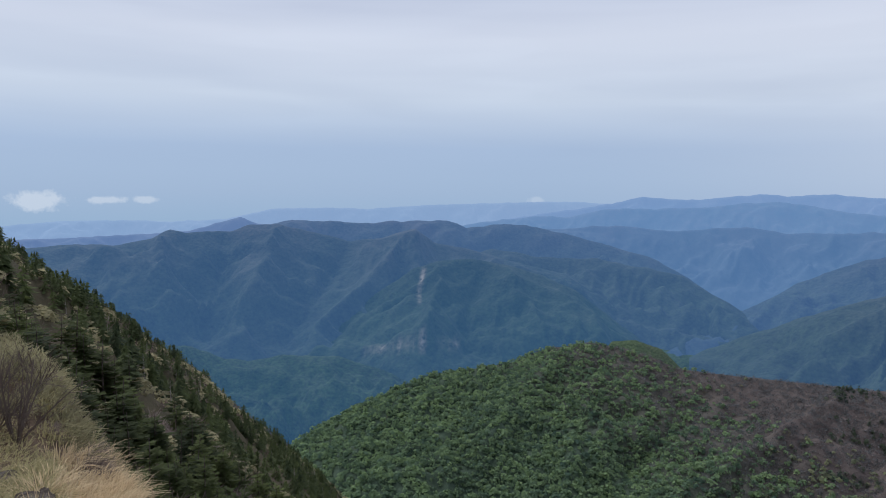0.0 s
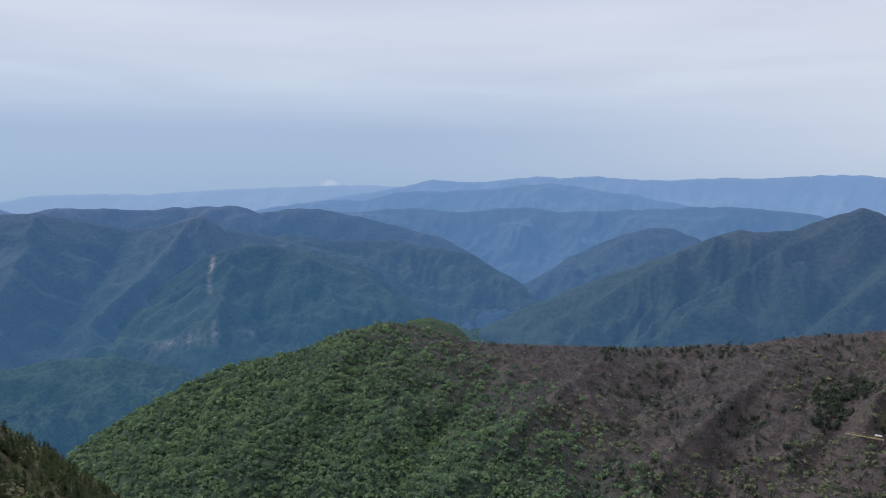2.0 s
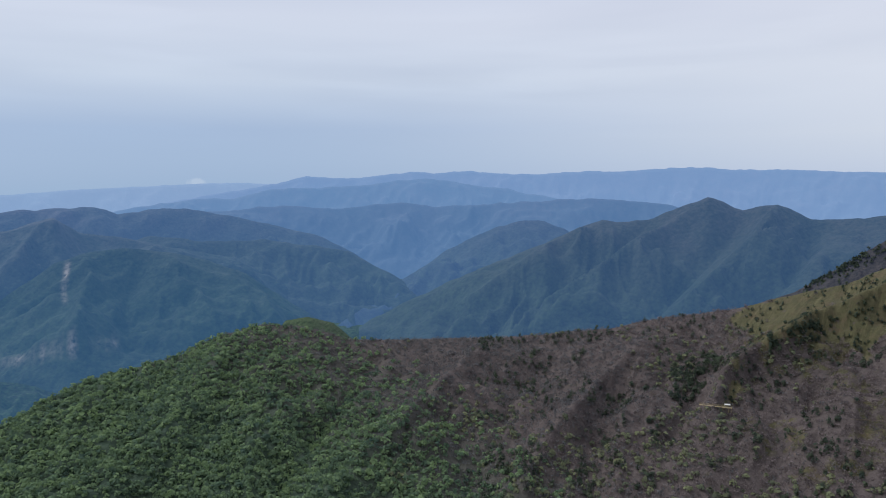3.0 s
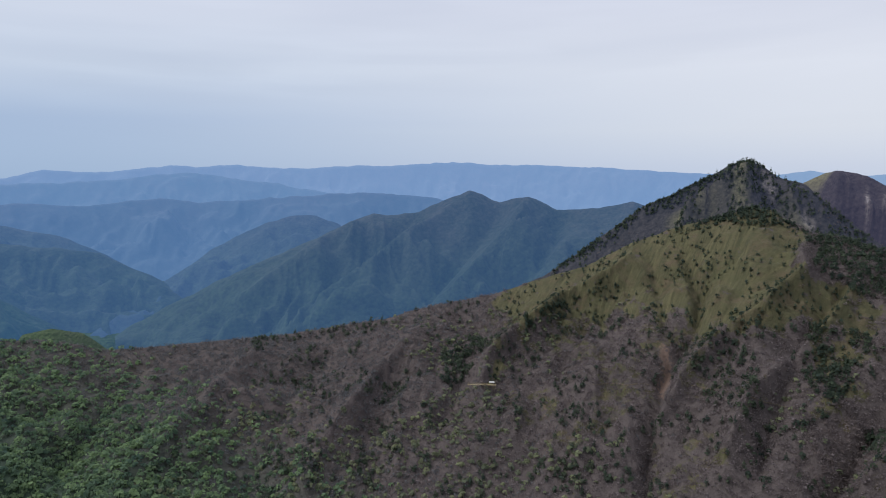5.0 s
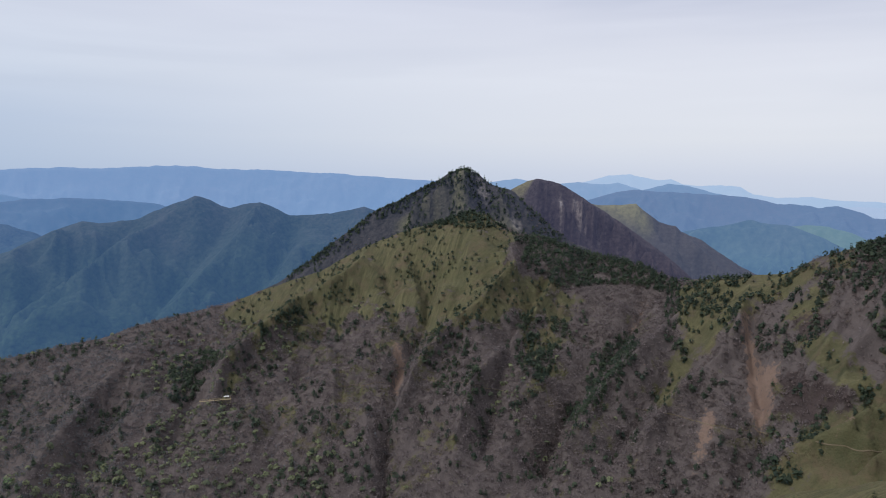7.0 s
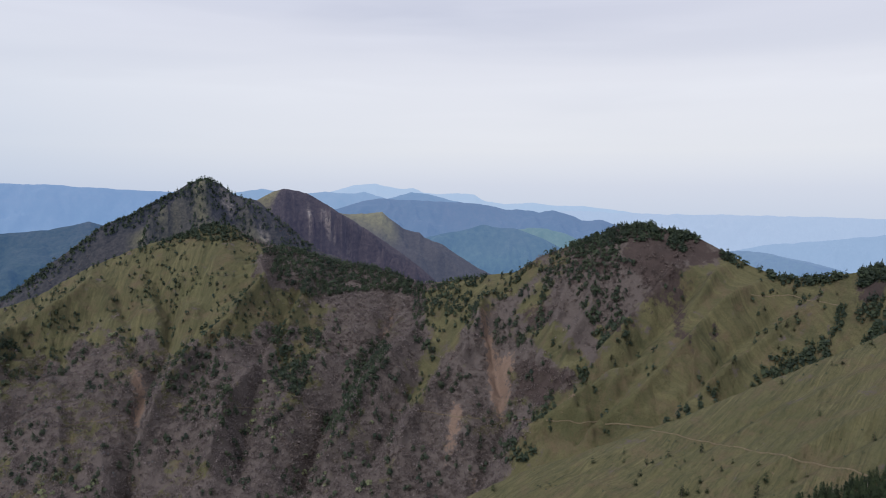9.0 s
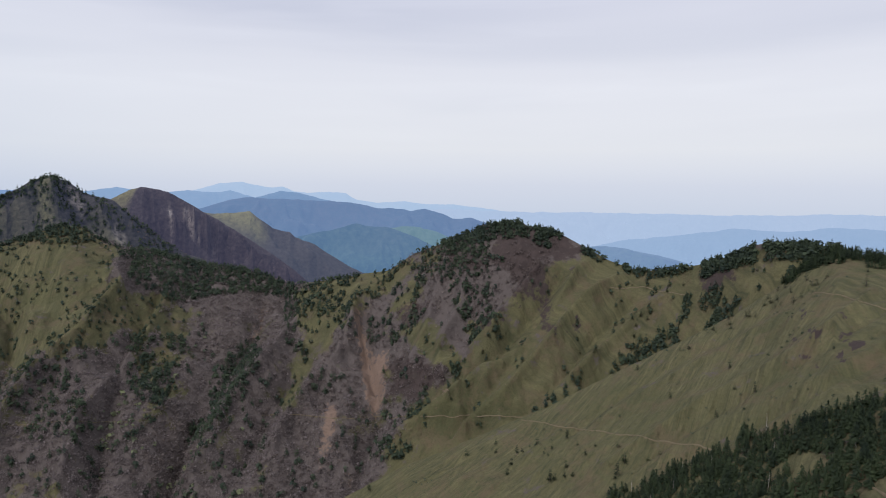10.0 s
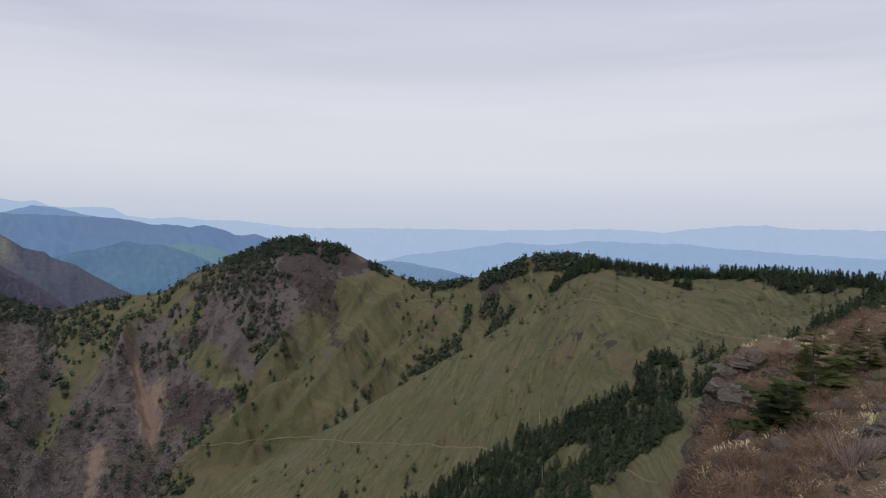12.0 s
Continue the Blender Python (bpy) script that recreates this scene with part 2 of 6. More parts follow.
def vnoise(x, y, s=0):
    i, j = np.floor(x), np.floor(y)
    u, v = x - i, y - j
    u, v = u * u * u * (u * (u * 6 - 15) + 10), v * v * v * (v * (v * 6 - 15) + 10)
    a, b, c, d = _hash(i, j, s), _hash(i + 1, j, s), _hash(i, j + 1, s), _hash(i + 1, j + 1, s)
    return (a * (1 - u) + b * u) * (1 - v) + (c * (1 - u) + d * u) * v - 0.5


def fbm(x, y, octaves=4, s=0, gain=0.5):
    out, amp = 0.0, 1.0
    for k in range(octaves):
        out = out + amp * vnoise(x * 2 ** k, y * 2 ** k, s + k * 17)
        amp *= gain
    return out


def ridged(x, y, octaves=3, s=0):
    out, amp = 0.0, 1.0
    for k in range(octaves):
        out = out + amp * (0.5 - 2 * np.abs(vnoise(x * 2 ** k, y * 2 ** k, s + k * 31)))
        amp *= 0.5
    return out


def mesh_from(name, verts, faces, mats, smooth=False, index=None):
    """A mesh from numpy vertices and one array of triangles or quads."""
    me = bpy.data.meshes.new(name)
    nf, k = faces.shape
    me.vertices.add(len(verts)), me.loops.add(nf * k), me.polygons.add(nf)
    me.vertices.foreach_set("co", np.ascontiguousarray(verts, dtype=np.float32).ravel())
    me.loops.foreach_set("vertex_index", np.ascontiguousarray(faces, dtype=np.int32).ravel())
    me.polygons.foreach_set("loop_start", np.arange(0, nf * k, k, dtype=np.int32))
    me.polygons.foreach_set("use_smooth", np.full(nf, smooth))
    for m in mats if isinstance(mats, (list, tuple)) else [mats]:
        me.materials.append(m)
    if index is not None:
        me.polygons.foreach_set("material_index", index.astype(np.int32))
    me.update(calc_edges=True)
    return me


def polar(az, r, z):
    a = np.radians(az)
    return np.stack([EYE.x + r * np.sin(a), EYE.y + r * np.cos(a), z], -1)


def curve(pairs, at):
    p = np.array(pairs, float)
    return np.interp(at, p[:, 0], p[:, 1])


def soft(a, reach):
    """Blurs a cover map, so that its edges can fray."""
    for axis in (0, 1):
        for _ in range(2):
            pad = np.concatenate([np.repeat(np.take(a, [0], axis), reach, axis), a, np.repeat(np.take(a, [-1], axis), reach, axis)], axis)
            size = a.shape[axis]
            a = sum(np.take(pad, range(k, k + size), axis) for k in range(2 * reach + 1)) / (2 * reach + 1)
    return a


class Slope:
    """One mountain side as a grid of bearing and way down: crest (bearing, height angle), distances of crest and foot."""

    def __init__(self, crest, far, foot, foot_z, step, rows, spur=(0, 100), rough=(0, 50), ragged=0.0, back=0.5, back_rows=6, seed=0, bow=1.0, folds=(), shear=0.0, fall=0.0):
        az = np.arange(crest[0][0], crest[-1][0] + step / 2, step)
        el, rc, rf, zf = curve(crest, az), curve(far, az), curve(foot, az), curve(foot_z, az)
        zc = EYE.z + rc * np.tan(np.radians(el))
        s = np.linspace(0, 1, rows)
        S, A = np.meshgrid(s, az, indexing="ij")
        Rr = rf + (rc - rf) * S
        Z = zf + (zc - zf) * S ** bow
        arc = np.radians(A + shear * (1 - S)) * rc
        body = np.clip(4 * S * (1 - S), 0, 1) ** 0.8
        wig = fbm(arc / (spur[1] * 1.6), S * 2.0 + 3.7, 3, seed + 5)
        branch = arc / spur[1] + wig * 1.1
        Z = Z + spur[0] * body * (0.62 * ridged(branch, S * 1.2 + seed, 2, seed) + 0.34 * ridged(branch * 2.3 + S * 1.4, S * 3.1 + seed, 2, seed + 3)
                                  + 0.2 * ridged(branch * 4.9 - S * 1.9, S * 6.3 + seed, 2, seed + 7))
        P = polar(A, Rr, Z)
        Z = Z + rough[0] * (0.15 + body) * fbm(P[..., 0] / rough[1], P[..., 1] / rough[1], 4, seed + 9, 0.55) * np.clip((1 - S) * 8, 0, 1)
        E0 = np.degrees(np.arctan2(Z - EYE.z, Rr))
        bent = 0.5 * fbm(A / 1.5, E0 / 1.5, 3, seed + 21)
        for line, height, width in folds:
            d = far_from(line, A + bent, E0 + bent)
            Z = Z + height * np.exp(0.2 - np.hypot(d / width * 1.3, 0.2)) * np.clip((1 - S) * 5, 0, 1)
        Z = np.minimum(Z, EYE.z + Rr * np.tan(np.radians(el - 0.5 * (1 - S))))
        Z = Z + ragged * fbm(arc / (ragged * 9 + 1e-6), S * 0, 3, seed + 13) * S ** 6 if ragged else Z
        self.az, self.n, self.rows = az, len(az), rows
        self.A, self.R, self.Z, self.S = A, Rr, Z, S
        self.fall = np.stack([np.radians(A + fall * (1 - S)) * rc, S * 150.0, 0 * S], -1)
        b = np.linspace(0, 1, back_rows + 1)[1:, None]
        drop = np.maximum(zc - zf, 40)
        BZ, BR = Z[-1] - drop * b ** 1.3, rc + drop * b / back
        self.verts = np.concatenate([polar(A, Rr, Z).reshape(-1, 3), polar(A[:1] + 0 * b, BR, BZ).reshape(-1, 3)])
        self.total = rows + back_rows

    def faces(self):
        n, k = self.n, self.total
        i = (np.arange(k - 1)[:, None] * n + np.arange(n - 1)[None, :]).ravel()
        return np.stack([i, i + 1, i + n + 1, i + n], 1)

    def angles(self):
        return self.A, np.degrees(np.arctan2(self.Z - EYE.z, self.R))

    def object(self, name, mat, label, category, kind="structure", cover=None):
        me = mesh_from(name, self.verts, self.faces(), mat, True)
        if cover is not None:
            att = me.attributes.new("cover", "FLOAT_COLOR", "POINT")
            full = np.zeros((len(self.verts), 4), np.float32)
            full[: cover.shape[0] * cover.shape[1]] = cover.reshape(-1, 4)
            full[cover.shape[0] * cover.shape[1]:] = np.tile(cover[-1], (self.total - self.rows, 1))
            att.data.foreach_set("color", full.ravel())
            way = me.attributes.new("fall", "FLOAT_VECTOR", "POINT")
            line = np.concatenate([self.fall.reshape(-1, 3), np.tile(self.fall[-1], (self.total - self.rows, 1))])
            way.data.foreach_set("vector", np.ascontiguousarray(line, dtype=np.float32).ravel())
        return tagged(new(name, me), label, category, "", kind)

    def place(self, az, el):
        """The place on this slope at a bearing and height angle, the highest one where there are several."""
        x = (az - self.az[0]) / (self.az[1] - self.az[0])
        j = int(np.clip(x, 0, self.n - 2))
        u = x - j
        R_, Z = self.R[:, j] * (1 - u) + self.R[:, j + 1] * u, self.Z[:, j] * (1 - u) + self.Z[:, j + 1] * u
        e = np.degrees(np.arctan2(Z - EYE.z, R_))
        over = np.nonzero((e[:-1] <= el) & (e[1:] > el))[0]
        i = int(over[-1]) if len(over) else int(np.argmin(np.abs(e[:-1] - el)))
        v = np.clip((el - e[i]) / (e[i + 1] - e[i] + 1e-9), 0, 1)
        return polar(az, R_[i] * (1 - v) + R_[i + 1] * v, Z[i] * (1 - v) + Z[i + 1] * v)

    def spots(self, count, rng, test=None, low=0.0, high=1.0):
        """Random places on the visible side, even over its true area; test(az, el, x, y) gives a chance."""
        V = polar(self.A, self.R, self.Z)
        a, b = V[:-1, 1:] - V[:-1, :-1], V[1:, :-1] - V[:-1, :-1]
        area = np.linalg.norm(np.cross(a, b), axis=-1) * (self.S[:-1, :-1] >= low) * (self.S[:-1, :-1] <= high)
        w = area.ravel() / area.sum()
        idx = rng.choice(len(w), count, p=w)
        i, j = idx // (self.n - 1), idx % (self.n - 1)
        u, v = rng.random((2, count, 1))
        p = (V[i, j] * (1 - u) + V[i, j + 1] * u) * (1 - v) + (V[i + 1, j] * (1 - u) + V[i + 1, j + 1] * u) * v
        if test is not None:
            d = p - np.array(EYE)
            az = np.degrees(np.arctan2(d[:, 0], d[:, 1]))
            el = np.degrees(np.arctan2(d[:, 2], np.hypot(d[:, 0], d[:, 1])))
            p = p[rng.random(count) < test(az, el, p[:, 0], p[:, 1])]
        return p


def inside(poly, az, el):
    q, out = np.array(poly, float), np.zeros(az.shape, bool)
    for (x0, y0), (x1, y1) in zip(q, np.roll(q, -1, 0)):
        hit = ((y0 > el) != (y1 > el)) & (az < (x1 - x0) * (el - y0) / (y1 - y0 + 1e-9) + x0)
        out ^= hit
    return out


def far_from(line, az, el):
    q, best = np.array(line, float), np.full(az.shape, 1e9)
    for a, b in zip(q[:-1], q[1:]):
        d = b - a
        t = np.clip(((az - a[0]) * d[0] + (el - a[1]) * d[1]) / (d @ d), 0, 1)
        best = np.minimum(best, np.hypot(az - a[0] - t * d[0], el - a[1] - t * d[1]))
    return best


def near_line(line, az, el, width):
    return np.clip(1.5 - far_from(line, az, el) / width, 0, 1)


# ---- far ground and ranges ----
def build_ground():
    r = np.concatenate([[1], np.linspace(150, 2600, 40), np.linspace(2750, 4960, 24)])
    z = np.where(r < 4400, -440, -440 + (r - 4400) / 560 * 205)
    az = np.arange(0, 360.1, 1.0)
    Rr, A = np.meshgrid(r, az, indexing="ij")
    Z = np.repeat(z[:, None], len(az), 1)
    V = polar(A, Rr, Z)
    Z = Z + (60 * ridged(V[..., 0] / 330, V[..., 1] / 330, 4, 3) - 25) * np.clip((2500 - Rr) / 400, 0, 1)
    V = polar(A, Rr, Z).reshape(-1, 3)
    n = len(az)
    i = (np.arange(len(r) - 1)[:, None] * n + np.arange(n - 1)[None, :]).ravel()
    # even blue emission stands for the valley's haze
    me = mesh_from("ground", V, np.stack([i, i + 1, i + n + 1, i + n], 1), hazed_forest("hazed_valley_forest", (0.008, 0.02, 0.012, 1), (0.085, 0.13, 0.045, 1), rgb(30, 56, 84), 0.08))
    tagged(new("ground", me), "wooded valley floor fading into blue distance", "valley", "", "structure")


build_ground()

GREEN_D, GREEN_L = (0.010, 0.017, 0.013, 1), (0.042, 0.066, 0.034, 1)
BROWN_D, BROWN_L = (0.025, 0.02, 0.018, 1), (0.075, 0.06, 0.045, 1)


def mountain(name, crest, r, run, haze_glow, label, dark=GREEN_D, light=GREEN_L, scale=0.05, step=0.12, rows=40, spur=(130, 260), rough=(70, 200), ragged=6.0, seed=1, foot_z=-460,
             bow=1.15, open_ground=None, pale=(), lawns=(), folds=()):
    far = [(-180, r), (180, r)] if isinstance(r, (int, float)) else r
    foot = [(a, d - run) for a, d in far]
    s = Slope(crest, far, foot, [(-180, foot_z), (180, foot_z)], step, rows, (spur[0] * 0.7, spur[1]), rough, ragged, 0.6, 5, seed, bow, folds)
    cover = None
    if pale or lawns:
        az, el = s.angles()
        cover = np.zeros(az.shape + (4,))
        for line, width in pale:
            cover[..., 1] = np.maximum(cover[..., 1], near_line(line, az, el, width))
        for poly in lawns:
            cover[..., 0] = np.maximum(cover[..., 0], inside(poly, az, el))
        cover[..., 0] = soft(cover[..., 0], 2)
        cover[..., 1] = soft(cover[..., 1], 1) * 1.9
    ob = s.object(name, hazed_forest(name + "_forest", dark, light, haze_glow, scale, open_ground), label, "mountain range", "structure", cover)
    return s


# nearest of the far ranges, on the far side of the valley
# their blue emission paints in the haze of the air between
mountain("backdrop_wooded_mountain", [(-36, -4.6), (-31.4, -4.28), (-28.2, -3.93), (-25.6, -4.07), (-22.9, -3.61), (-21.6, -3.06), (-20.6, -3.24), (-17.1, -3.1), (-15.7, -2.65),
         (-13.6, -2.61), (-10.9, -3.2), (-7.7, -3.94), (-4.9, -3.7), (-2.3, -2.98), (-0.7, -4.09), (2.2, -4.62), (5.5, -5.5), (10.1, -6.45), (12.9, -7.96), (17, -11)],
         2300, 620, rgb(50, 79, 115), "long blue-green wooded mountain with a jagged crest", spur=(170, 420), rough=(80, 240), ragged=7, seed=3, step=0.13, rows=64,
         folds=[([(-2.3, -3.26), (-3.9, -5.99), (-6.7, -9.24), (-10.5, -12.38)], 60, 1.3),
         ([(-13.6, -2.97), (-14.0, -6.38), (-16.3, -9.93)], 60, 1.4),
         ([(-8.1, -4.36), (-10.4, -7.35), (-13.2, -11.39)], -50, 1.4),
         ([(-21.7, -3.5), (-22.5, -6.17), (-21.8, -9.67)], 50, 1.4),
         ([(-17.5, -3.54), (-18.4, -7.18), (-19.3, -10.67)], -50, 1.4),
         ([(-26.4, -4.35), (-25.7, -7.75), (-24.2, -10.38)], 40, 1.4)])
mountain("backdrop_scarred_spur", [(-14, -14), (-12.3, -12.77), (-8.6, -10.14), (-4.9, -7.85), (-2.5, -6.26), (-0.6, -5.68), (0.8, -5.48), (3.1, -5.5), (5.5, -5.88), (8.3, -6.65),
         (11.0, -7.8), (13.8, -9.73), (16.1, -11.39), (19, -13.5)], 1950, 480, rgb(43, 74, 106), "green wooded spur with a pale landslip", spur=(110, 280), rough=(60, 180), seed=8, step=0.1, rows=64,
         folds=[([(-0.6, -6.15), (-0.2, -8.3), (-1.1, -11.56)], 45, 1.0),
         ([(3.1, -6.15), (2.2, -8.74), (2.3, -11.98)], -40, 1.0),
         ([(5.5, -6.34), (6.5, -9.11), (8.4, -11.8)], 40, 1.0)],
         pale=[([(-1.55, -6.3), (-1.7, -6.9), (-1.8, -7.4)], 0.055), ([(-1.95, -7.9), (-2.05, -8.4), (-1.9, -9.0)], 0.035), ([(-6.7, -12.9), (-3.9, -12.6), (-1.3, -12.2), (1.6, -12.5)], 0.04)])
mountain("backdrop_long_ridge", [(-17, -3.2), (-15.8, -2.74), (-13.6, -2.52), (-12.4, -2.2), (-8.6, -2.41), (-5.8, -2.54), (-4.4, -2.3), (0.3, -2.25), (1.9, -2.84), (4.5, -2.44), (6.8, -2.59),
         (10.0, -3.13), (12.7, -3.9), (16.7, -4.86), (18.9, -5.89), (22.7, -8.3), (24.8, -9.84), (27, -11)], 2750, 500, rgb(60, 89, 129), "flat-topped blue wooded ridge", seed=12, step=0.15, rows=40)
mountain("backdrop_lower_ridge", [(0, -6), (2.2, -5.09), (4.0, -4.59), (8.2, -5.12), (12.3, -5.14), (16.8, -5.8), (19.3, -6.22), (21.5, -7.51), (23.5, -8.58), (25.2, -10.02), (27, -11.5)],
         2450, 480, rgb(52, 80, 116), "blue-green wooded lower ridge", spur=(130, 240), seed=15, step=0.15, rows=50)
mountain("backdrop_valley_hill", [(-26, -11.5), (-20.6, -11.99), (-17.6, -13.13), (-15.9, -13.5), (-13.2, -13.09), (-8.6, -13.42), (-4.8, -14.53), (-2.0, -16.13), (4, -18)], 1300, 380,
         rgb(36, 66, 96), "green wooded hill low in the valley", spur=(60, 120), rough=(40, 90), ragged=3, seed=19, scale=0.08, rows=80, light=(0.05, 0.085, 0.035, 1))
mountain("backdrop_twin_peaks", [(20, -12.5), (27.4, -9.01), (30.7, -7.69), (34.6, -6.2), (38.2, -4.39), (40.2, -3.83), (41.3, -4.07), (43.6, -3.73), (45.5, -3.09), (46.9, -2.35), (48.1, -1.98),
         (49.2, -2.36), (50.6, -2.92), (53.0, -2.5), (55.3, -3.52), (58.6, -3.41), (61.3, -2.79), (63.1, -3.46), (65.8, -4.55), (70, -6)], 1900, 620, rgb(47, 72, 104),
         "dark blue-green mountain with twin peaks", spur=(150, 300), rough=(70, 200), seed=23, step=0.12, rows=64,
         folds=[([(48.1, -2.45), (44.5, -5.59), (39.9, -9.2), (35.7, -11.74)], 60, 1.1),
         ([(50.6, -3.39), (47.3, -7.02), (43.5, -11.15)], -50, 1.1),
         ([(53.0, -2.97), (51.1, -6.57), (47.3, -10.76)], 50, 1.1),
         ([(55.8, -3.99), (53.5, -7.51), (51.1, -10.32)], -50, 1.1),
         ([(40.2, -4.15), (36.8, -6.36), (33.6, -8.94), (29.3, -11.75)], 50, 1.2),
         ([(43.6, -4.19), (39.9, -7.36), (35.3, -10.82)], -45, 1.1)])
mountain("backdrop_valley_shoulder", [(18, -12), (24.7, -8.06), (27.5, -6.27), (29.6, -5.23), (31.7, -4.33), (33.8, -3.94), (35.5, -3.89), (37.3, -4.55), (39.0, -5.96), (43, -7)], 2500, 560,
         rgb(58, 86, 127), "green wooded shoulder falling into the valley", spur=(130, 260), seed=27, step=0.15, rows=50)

# blue-grey base tones, part of the haze painted onto the ranges
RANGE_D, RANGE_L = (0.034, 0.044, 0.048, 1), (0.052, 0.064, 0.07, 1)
# blue ranges one behind the other; emission, paler farther out, paints their haze
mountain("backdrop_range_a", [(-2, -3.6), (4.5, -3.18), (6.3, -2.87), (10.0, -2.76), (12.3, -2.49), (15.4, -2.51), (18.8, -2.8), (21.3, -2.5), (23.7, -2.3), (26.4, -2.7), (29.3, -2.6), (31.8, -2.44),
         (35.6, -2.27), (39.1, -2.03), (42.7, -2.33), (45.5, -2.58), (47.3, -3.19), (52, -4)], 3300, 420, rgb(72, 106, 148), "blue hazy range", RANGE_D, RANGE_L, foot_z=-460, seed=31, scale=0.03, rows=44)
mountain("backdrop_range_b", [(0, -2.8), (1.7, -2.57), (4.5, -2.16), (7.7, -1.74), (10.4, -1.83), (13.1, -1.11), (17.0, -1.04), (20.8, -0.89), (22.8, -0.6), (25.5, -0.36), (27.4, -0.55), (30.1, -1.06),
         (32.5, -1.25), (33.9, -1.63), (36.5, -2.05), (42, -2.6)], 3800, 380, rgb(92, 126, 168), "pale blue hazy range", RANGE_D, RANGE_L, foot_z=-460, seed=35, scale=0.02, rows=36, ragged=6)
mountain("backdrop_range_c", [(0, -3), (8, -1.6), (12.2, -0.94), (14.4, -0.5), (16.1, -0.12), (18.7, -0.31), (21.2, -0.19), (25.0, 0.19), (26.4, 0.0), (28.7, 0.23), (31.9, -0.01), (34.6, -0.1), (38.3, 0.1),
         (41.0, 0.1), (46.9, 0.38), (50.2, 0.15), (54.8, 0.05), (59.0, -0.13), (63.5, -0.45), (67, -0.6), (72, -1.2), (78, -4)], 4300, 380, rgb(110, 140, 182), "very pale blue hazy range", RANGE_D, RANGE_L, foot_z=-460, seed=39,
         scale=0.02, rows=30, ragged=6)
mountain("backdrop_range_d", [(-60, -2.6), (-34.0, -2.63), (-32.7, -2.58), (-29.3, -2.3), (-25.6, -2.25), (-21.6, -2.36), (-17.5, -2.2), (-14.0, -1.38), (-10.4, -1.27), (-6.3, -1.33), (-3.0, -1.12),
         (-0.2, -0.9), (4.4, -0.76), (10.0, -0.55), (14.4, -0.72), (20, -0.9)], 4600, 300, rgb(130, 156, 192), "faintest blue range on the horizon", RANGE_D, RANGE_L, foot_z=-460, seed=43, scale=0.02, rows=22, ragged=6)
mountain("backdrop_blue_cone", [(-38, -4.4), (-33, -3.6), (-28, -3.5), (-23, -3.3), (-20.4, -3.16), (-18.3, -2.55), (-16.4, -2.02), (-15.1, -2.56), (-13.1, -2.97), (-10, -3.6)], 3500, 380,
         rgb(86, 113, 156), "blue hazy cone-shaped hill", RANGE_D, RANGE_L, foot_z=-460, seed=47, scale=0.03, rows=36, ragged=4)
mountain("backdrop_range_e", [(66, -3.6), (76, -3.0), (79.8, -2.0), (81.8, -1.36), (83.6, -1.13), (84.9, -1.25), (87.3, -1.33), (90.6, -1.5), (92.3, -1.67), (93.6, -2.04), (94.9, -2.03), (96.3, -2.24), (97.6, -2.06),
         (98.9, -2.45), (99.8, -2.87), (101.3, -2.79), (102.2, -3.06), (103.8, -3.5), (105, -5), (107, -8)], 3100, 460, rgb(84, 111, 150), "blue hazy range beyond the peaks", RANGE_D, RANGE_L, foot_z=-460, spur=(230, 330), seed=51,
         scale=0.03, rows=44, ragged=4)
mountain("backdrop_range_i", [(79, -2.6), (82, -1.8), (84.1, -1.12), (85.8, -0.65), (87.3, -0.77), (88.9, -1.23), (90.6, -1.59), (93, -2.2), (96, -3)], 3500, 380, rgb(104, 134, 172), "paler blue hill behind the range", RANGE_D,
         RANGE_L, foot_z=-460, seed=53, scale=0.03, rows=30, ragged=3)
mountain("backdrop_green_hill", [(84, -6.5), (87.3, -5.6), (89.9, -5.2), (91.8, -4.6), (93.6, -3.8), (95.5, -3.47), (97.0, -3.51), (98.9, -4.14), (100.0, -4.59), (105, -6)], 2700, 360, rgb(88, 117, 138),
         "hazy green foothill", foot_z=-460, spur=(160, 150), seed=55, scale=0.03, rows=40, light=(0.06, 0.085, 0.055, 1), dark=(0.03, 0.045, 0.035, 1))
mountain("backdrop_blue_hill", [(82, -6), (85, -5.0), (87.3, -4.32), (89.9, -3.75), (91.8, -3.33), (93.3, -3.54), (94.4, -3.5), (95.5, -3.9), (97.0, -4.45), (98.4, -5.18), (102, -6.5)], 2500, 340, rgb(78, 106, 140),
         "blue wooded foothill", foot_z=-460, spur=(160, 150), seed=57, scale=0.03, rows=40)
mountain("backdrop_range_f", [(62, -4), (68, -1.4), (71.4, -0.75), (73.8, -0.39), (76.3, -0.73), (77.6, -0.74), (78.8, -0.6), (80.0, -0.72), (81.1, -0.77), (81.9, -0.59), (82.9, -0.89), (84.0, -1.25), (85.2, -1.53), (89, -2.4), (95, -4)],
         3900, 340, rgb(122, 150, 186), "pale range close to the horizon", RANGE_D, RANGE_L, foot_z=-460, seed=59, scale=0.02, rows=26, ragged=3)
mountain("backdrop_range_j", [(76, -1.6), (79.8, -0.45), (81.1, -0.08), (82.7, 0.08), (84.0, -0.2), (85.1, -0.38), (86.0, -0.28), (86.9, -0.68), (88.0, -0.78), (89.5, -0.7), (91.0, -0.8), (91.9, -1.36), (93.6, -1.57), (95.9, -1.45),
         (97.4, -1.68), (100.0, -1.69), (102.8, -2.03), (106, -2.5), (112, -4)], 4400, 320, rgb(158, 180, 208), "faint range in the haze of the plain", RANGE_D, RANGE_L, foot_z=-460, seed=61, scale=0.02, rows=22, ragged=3)
